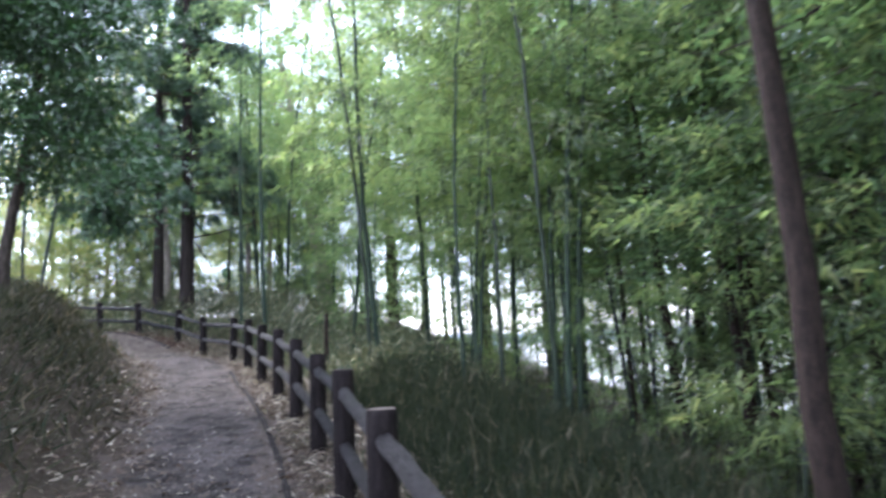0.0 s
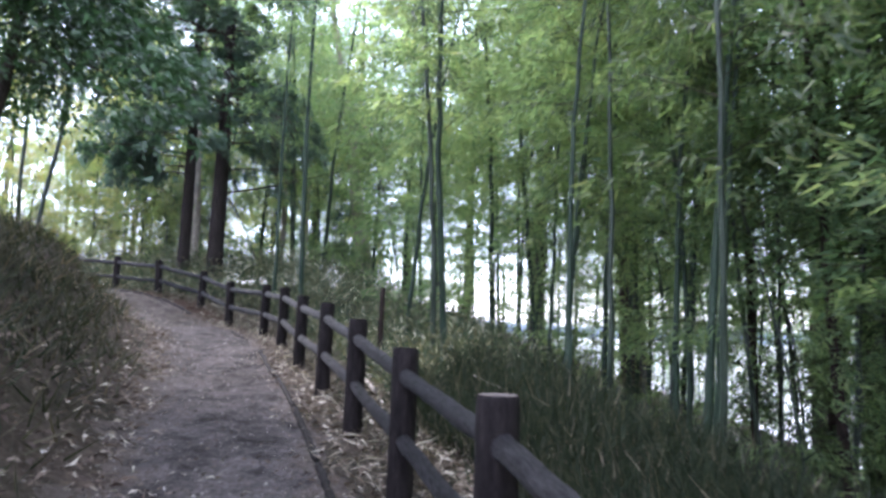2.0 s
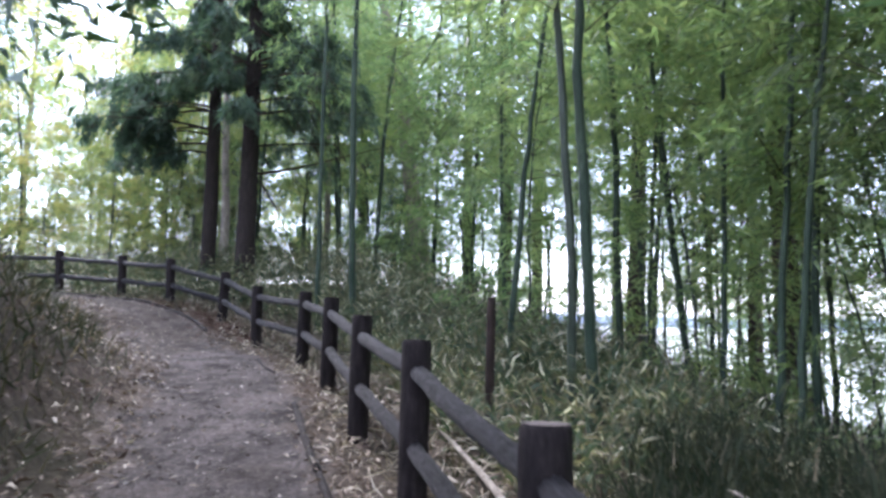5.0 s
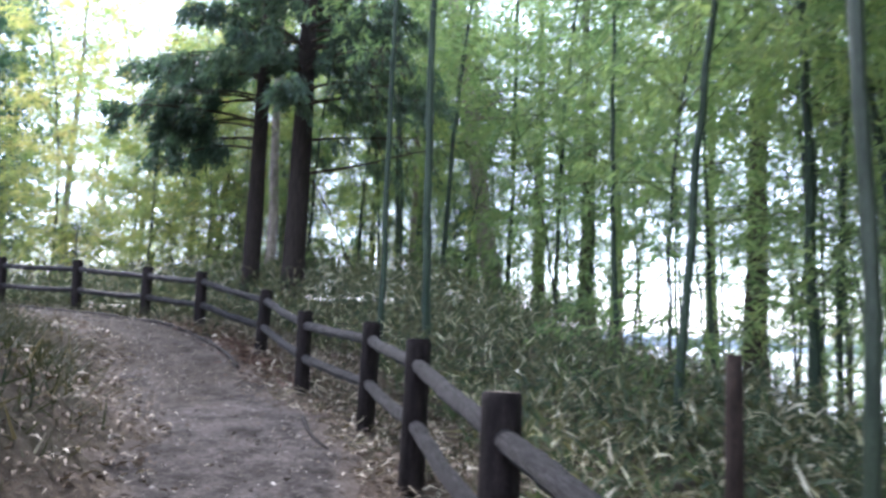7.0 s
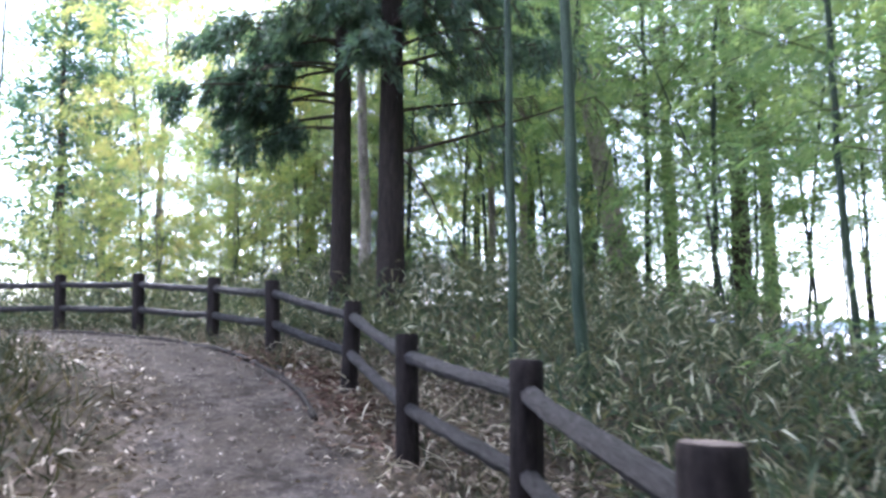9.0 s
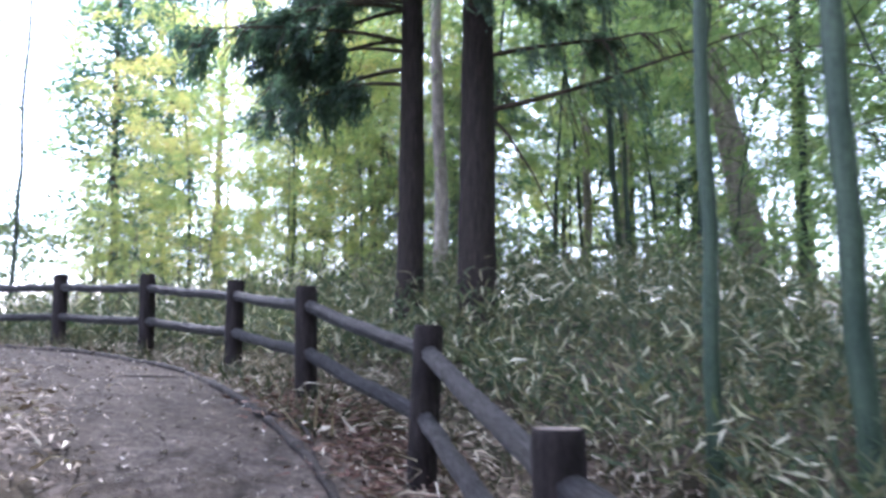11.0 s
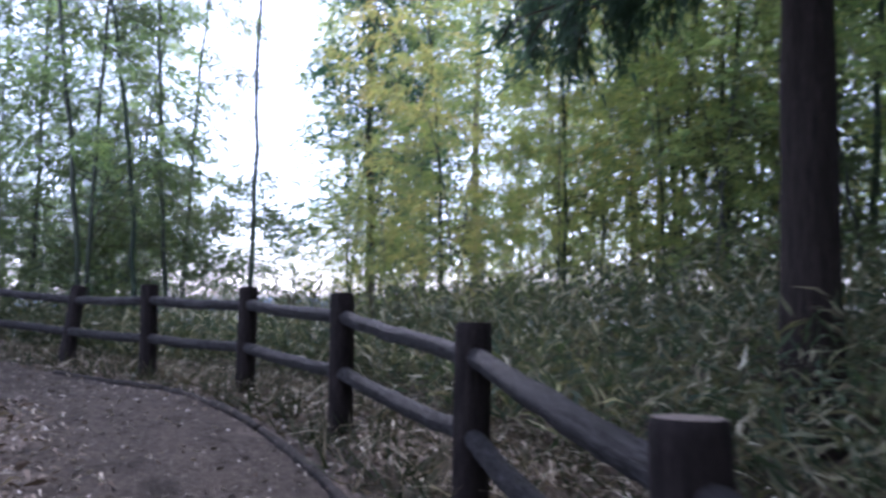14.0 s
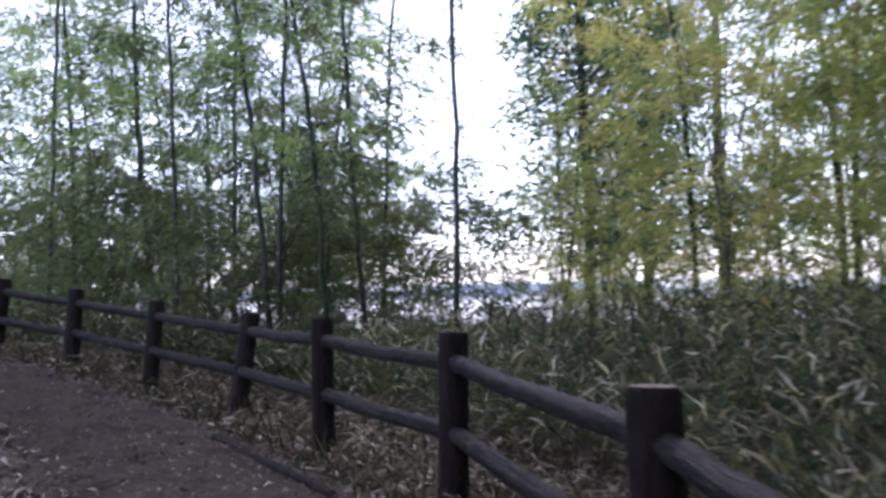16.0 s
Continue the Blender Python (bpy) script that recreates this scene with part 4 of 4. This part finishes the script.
def sasa():
    """Dwarf bamboo: stalks with fans of broad blades."""
    def keep(x, y, s, d, rng):
        edge = -0.75 - 0.5 * smooth(17, 22, s) - 0.25 * waves(x * 2, y * 2)
        return (d < edge) & (rng.random(len(x)) < np.clip(1.2 + d / 9, 0.08, 1) * (0.45 + 0.55 * smooth(3, 9, s))) & (x < 9) & (s < 42)
    x, y, s, d, rng = strewn(31, 76000, -24, 9, 0, 33, keep)
    z = lie(x, y)
    tall = (0.45 + 0.45 * smooth(0.9, 3.0, -d) + 0.1 * waves(x, y)) * rng.uniform(0.75, 1.2, len(x)) * (0.6 + 0.45 * smooth(6, 16, s) + 0.1 * smooth(21, 27, s))
    m = 10
    px = np.repeat(np.stack([x, y, z], -1), m, 0)
    k = rng.uniform(0.15, 1, len(px))
    px[:, 2] += np.repeat(tall, m) * k
    a = rng.uniform(0, 6.28, len(px))
    px[:, 0] += np.cos(a) * 0.05
    px[:, 1] += np.sin(a) * 0.05
    way = np.stack([np.cos(a), np.sin(a), rng.normal(0.7, 0.65, len(px))], -1)
    L = rng.uniform(0.07, 0.22, len(px)) * (1 + np.repeat(0.1 * smooth(12, 17, s) + 0.15 * smooth(23, 27, s), m))
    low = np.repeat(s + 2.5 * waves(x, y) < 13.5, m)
    for sel, name, material, label in ((~low, "dwarf_bamboo_leaves", M_SASA, "dense dwarf bamboo with pale-edged green blades behind the fence"), (low, "slope_undergrowth", M_UNDER, "green undergrowth on the slope below the fence, darkened as if shaded")):
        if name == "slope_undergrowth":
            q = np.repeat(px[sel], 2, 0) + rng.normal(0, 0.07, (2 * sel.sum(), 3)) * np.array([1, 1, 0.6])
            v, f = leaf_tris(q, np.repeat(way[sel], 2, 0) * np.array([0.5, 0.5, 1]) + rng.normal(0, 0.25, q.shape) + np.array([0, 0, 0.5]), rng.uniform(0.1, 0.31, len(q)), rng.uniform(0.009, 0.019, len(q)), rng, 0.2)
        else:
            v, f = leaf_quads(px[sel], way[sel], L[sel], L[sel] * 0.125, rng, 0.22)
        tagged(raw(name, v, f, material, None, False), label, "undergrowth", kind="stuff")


def grass():
    def keep(x, y, s, d, rng):
        bank = (d > 2.1) & (d < 6.5) & (rng.random(len(x)) < 0.05 + 0.9 * smooth(2.05, 2.8, d))
        verge = (d < np.where(s > 23, 0.42, -0.1)) & (d > -1.6) & (rng.random(len(x)) < np.where(s > 23, 0.75, 0.35))
        return bank | verge
    x, y, s, d, rng = strewn(32, 230000, -22, 4, -3, 23, keep)
    z = lie(x, y)
    p = np.stack([x, y, z], -1)
    way = np.stack([rng.normal(0, 0.6, len(x)), rng.normal(0, 0.6, len(x)), rng.uniform(0.2, 1, len(x))], -1)
    L = rng.uniform(0.1, 0.36, len(x)) * np.where(d > 0, 1, 0.8)
    v, f = leaf_tris(p, way, L, L * 0.05 + 0.006, rng)
    ob = raw("bank_grass", v, f, M_GRASS, None, False)
    return tagged(ob, "dry tangled grass and weeds on the bank", "grass", kind="stuff")


def litter():
    def keep(x, y, s, d, rng):
        r = rng.random(len(x))
        w = waves(x * 1.5, y * 1.5)
        lane = (d > 0.42 + 0.3 * w + 0.25 * rng.random(len(x))) & (d < 1.05 + 0.35 * smooth(7, 12, s) + 0.3 * w + 0.5 * rng.random(len(x)))
        dense = (d > -1.8) & (d < 4.0) & ~lane
        return (dense & (r < 0.75 - 0.3 * smooth(1.7, 2.1, d) - 0.4 * np.clip(d - 2.2, 0, 1.1))) | (lane & (r < 0.05 + 0.42 * (1 - smooth(5, 12, s)) + 0.10 * np.clip(w, 0, 1)))
    x, y, s, d, rng = strewn(33, 280000, -22, 4, -3, 23, keep)
    z = lie(x, y) + rng.uniform(0.012, 0.05, len(x))
    p = np.stack([x, y, z], -1)
    a = rng.uniform(0, 6.28, len(x))
    way = np.stack([np.cos(a), np.sin(a), rng.normal(0.05, 0.3, len(x))], -1)
    L = rng.uniform(0.04, 0.14, len(x)) * np.where((d > 0.4) & (d < 1.7), 0.55 + 0.25 * (1 - smooth(5, 12, s)), 1)
    v, f = leaf_quads(p, way, L, L * rng.uniform(0.08, 0.3, len(x)), rng, 0.3)
    ob = raw("fallen_leaves", v, f, M_LITTER, None, False)
    return tagged(ob, "dry brown fallen leaves along the path", "fallen leaves", kind="stuff")


def straw():
    """Pale dry stalks tangled under the fence and on the verge."""
    def keep(x, y, s, d, rng):
        return (d < 0.25) & (d > -0.7 - 1.3 * smooth(6, 11, s)) & (rng.random(len(x)) < 0.8)
    x, y, s, d, rng = strewn(34, 60000, -22, 4, -3, 23, keep)
    p = np.stack([x, y, lie(x, y) + rng.uniform(0.01, 0.08, len(x))], -1)
    a = rng.uniform(0, 6.28, len(x))
    way = np.stack([np.cos(a), np.sin(a), rng.normal(0.12, 0.3, len(x))], -1)
    L = rng.uniform(0.12, 0.4, len(x))
    v, f = leaf_quads(p, way, L, np.full(len(x), 0.011), rng, 0.3)
    m = leaf_mat("dry_straw", [(0, (0.1, 0.075, 0.05)), (0.6, (0.26, 0.215, 0.16)), (1, (0.5, 0.45, 0.36))], 0.15, 0.7, 0.2, tree=0.0)
    tagged(raw("dry_straw", v, f, m, None, False), "pale dry stalks tangled under the fence", "straw", kind="stuff")


def grit():
    """Bits of leaf, twig and gravel trodden into the path."""
    def keep(x, y, s, d, rng):
        return (d > 0.25) & (d < 2.3)
    x, y, s, d, rng = strewn(35, 120000, -22, 4, -3, 23, keep)
    p = np.stack([x, y, lie(x, y) + rng.uniform(0.012, 0.022, len(x))], -1)
    a = rng.uniform(0, 6.28, len(x))
    way = np.stack([np.cos(a), np.sin(a), rng.normal(0.1, 0.3, len(x))], -1)
    L = rng.uniform(0.012, 0.05, len(x))
    v, f = leaf_tris(p, way, L, L * rng.uniform(0.2, 0.7, len(x)), rng)
    m = leaf_mat("trodden_bits", [(0, (0.02, 0.015, 0.012)), (0.5, (0.08, 0.064, 0.054)), (0.8, (0.17, 0.145, 0.125)), (1, (0.4, 0.36, 0.32))], 0.05, 0.8, 0.2, tree=0.0)
    tagged(raw("trodden_bits", v, f, m, None, False), "bits of leaf and gravel trodden into the path", "debris", kind="stuff")


sasa()
grass()
litter()
straw()
grit()

# ---- odd things along the way ----
def stick(points, radius, material, label, name="fallen_stick", category="stick"):
    """A stick that follows the ground through the points of the plan given."""
    p = spline(points, 6)
    z = lie(p[:, 0], p[:, 1]) + radius * 0.8 + p[:, 2]
    o = np.array([p[0, 0], p[0, 1], z[0]])
    n = len(p)
    ob = tubes(name, [(np.column_stack([p[:, :2], z]) - o, radius * np.linspace(1, 0.55, n) * (1 + rngf.normal(0, 0.06, n)))], material, None, 7, 0.04, rngf)
    ob.location = o
    return tagged(ob, label, category)


def stake(x, y, top, r):
    z = float(lie(x, y))
    t = np.linspace(0, 1, 9)
    rad = r * np.array([1.05, 1, 1, 0.98, 1, 1, 0.99, 0.98, 0.9])
    root = raw("wooden_stake", *tube_arrays(np.stack([0.02 * t, 0.0 * t, (top - z + 0.3) * t - 0.3], -1), rad, 10, True, 0.03, rngf), M_RED)
    root.location = (x, y, z)
    tagged(root, "short brown wooden stake standing in dwarf bamboo", "stake")


stake(-2.34, 12.96, 1.8, 0.044)
stick([(-10.75, 18.85, 0), (-10.45, 19.05, 0.01), (-10.1, 19.2, 0)], 0.012, M_KERB, "thin dark twig lying across the path")
stick([(-2.05, 10.6, 0.12), (-2.35, 11.6, 0.1), (-2.8, 12.9, 0.08)], 0.03, M_PALE, "pale dry bamboo culm lying behind the fence", "fallen_culm", "fallen culm")
stick([(-0.2, 10.2, 0.3), (-0.9, 10.7, 0.45)], 0.018, M_PALE, "pale broken bamboo lying in the undergrowth", "fallen_culm", "fallen culm")
stick([(0.9, 12.6, 0.35), (0.2, 12.9, 0.5)], 0.016, M_PALE, "pale broken bamboo lying in the undergrowth", "fallen_culm", "fallen culm")
stick([(-5.6, 15.55, 0), (-5.3, 15.0, 0.0), (-5.0, 14.6, 0)], 0.025, M_KERB, "dark stick beside the edging of the path")
stick([(-7.95, 18.0, 0.0), (-8.3, 18.35, 0.03), (-8.75, 18.5, 0.0)], 0.016, M_KERB, "crooked dark twig among dead leaves")


def stone(x, y, r, seed):
    rng = np.random.default_rng(seed)
    bm = bmesh.new()
    bmesh.ops.create_icosphere(bm, subdivisions=2, radius=r)
    for v in bm.verts:
        k = 1 + 0.5 * noise.noise(v.co * (1.6 / r) + Vector((seed, 0, 0)))
        v.co = Vector((v.co.x * k * 1.3, v.co.y * k, v.co.z * k * 0.6))
    ob = part("stone", bm, M_CUT)
    ob.location = (x, y, float(lie(x, y)) + r * 0.2)
    ob.rotation_euler = (0, 0, rng.uniform(0, 6))
    tagged(ob, "small grey stone on the path", "stone", "stones on the path")


for k, (x, y, r) in enumerate(((-13.26, 18.43, 0.07), (-14.5, 18.8, 0.05), (-11.6, 18.0, 0.03), (-9.6, 17.7, 0.025), (-6.3, 14.8, 0.02), (-6.5, 14.05, 0.045), (-7.5, 16.55, 0.04))):
    stone(x, y, r, k + 3)


def dead_sprays():
    """Rust-red cedar sprays that have come down round the foot of the fence."""
    rng = np.random.default_rng(77)
    m = leaf_mat("dead_cedar_spray", [(0, (0.03, 0.016, 0.013)), (0.6, (0.085, 0.046, 0.036)), (1, (0.18, 0.12, 0.09))], 0.1, 0.8, 0.1, tree=0.0)
    ps, ws = [], []
    for cx, cy, sp, n in ((-8.45, 18.85, 0.24, 1000), (-8.75, 19.0, 0.2, 800), (-7.75, 18.45, 0.26, 800), (-6.5, 17.3, 0.3, 500), (-7.1, 17.75, 0.25, 700), (-9.3, 19.5, 0.2, 500)):
        x, y = rng.normal(cx, sp, n), rng.normal(cy, sp, n)
        ps.append(np.stack([x, y, lie(x, y) + np.abs(rng.normal(0.02, 0.035, n))], -1))
        a = rng.uniform(0, 6.28, n)
        ws.append(np.stack([np.cos(a), np.sin(a), rng.normal(0.05, 0.2, n)], -1))
    p, w = np.vstack(ps), np.vstack(ws)
    L = rng.uniform(0.04, 0.13, len(p))
    v, f = leaf_tris(p, w, L, L * 0.18, rng)
    tagged(raw("dead_cedar_sprays", v, f, m, None, False), "rust-red dead cedar sprays on the ground by the fence", "dead sprays", kind="stuff")


def reeds():
    """Tall dry seed stalks above the dwarf bamboo at the gap."""
    rng = np.random.default_rng(78)
    for k in range(14):
        x, y = rng.uniform(-16.6, -13.4), rng.uniform(21.6, 23.4)
        z = float(lie(x, y))
        h = rng.uniform(0.9, 1.35)
        t = np.linspace(0, 1, 6)
        b = rng.normal(0, 0.12, 2)
        p = np.stack([b[0] * t ** 2, b[1] * t ** 2, h * t - 0.05], -1)
        root = raw("reed", *tube_arrays(p, 0.006 * (1 - 0.5 * t), 4), M_TWIG)
        root.location = (x, y, z)
        q = rng.uniform(0.7, 1, 26)
        lp = np.stack([b[0] * q ** 2, b[1] * q ** 2, h * q], -1)
        v, f = leaf_tris(lp, rng.normal(0, 0.4, (26, 3)) + np.array([0, 0, 1]), rng.uniform(0.05, 0.1, 26), np.full(26, 0.012), rng)
        raw("seed_head", v, f, M_TWIG, root, False)
        tagged(root, "dry dark reed stalk above the dwarf bamboo", "reed", "reeds at the gap")


dead_sprays()
reeds()

# ---- far hills ----
def hills():
    m, n, l, p = mat("haze_glow_hills")
    # haze is put into the colour: the hills glow pale blue, unlit
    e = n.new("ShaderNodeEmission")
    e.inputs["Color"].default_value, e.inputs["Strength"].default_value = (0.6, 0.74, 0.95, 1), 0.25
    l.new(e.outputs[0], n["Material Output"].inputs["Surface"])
    a = np.linspace(0, 2 * math.pi, 181)
    r = 900.0
    top = -14 + 5 * np.sin(a * 5 + 1) + 3 * np.sin(a * 13) + 1.5 * np.sin(a * 29)
    lo = np.stack([r * np.cos(a), r * np.sin(a), np.full(181, -40.0)], -1)
    hi = np.stack([r * np.cos(a), r * np.sin(a), top], -1)
    k = np.arange(180)
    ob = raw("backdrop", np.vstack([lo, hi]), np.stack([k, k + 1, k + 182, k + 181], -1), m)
    tagged(ob, "pale blue hills, the haze put into their glow", "hills", kind="structure")


hills()
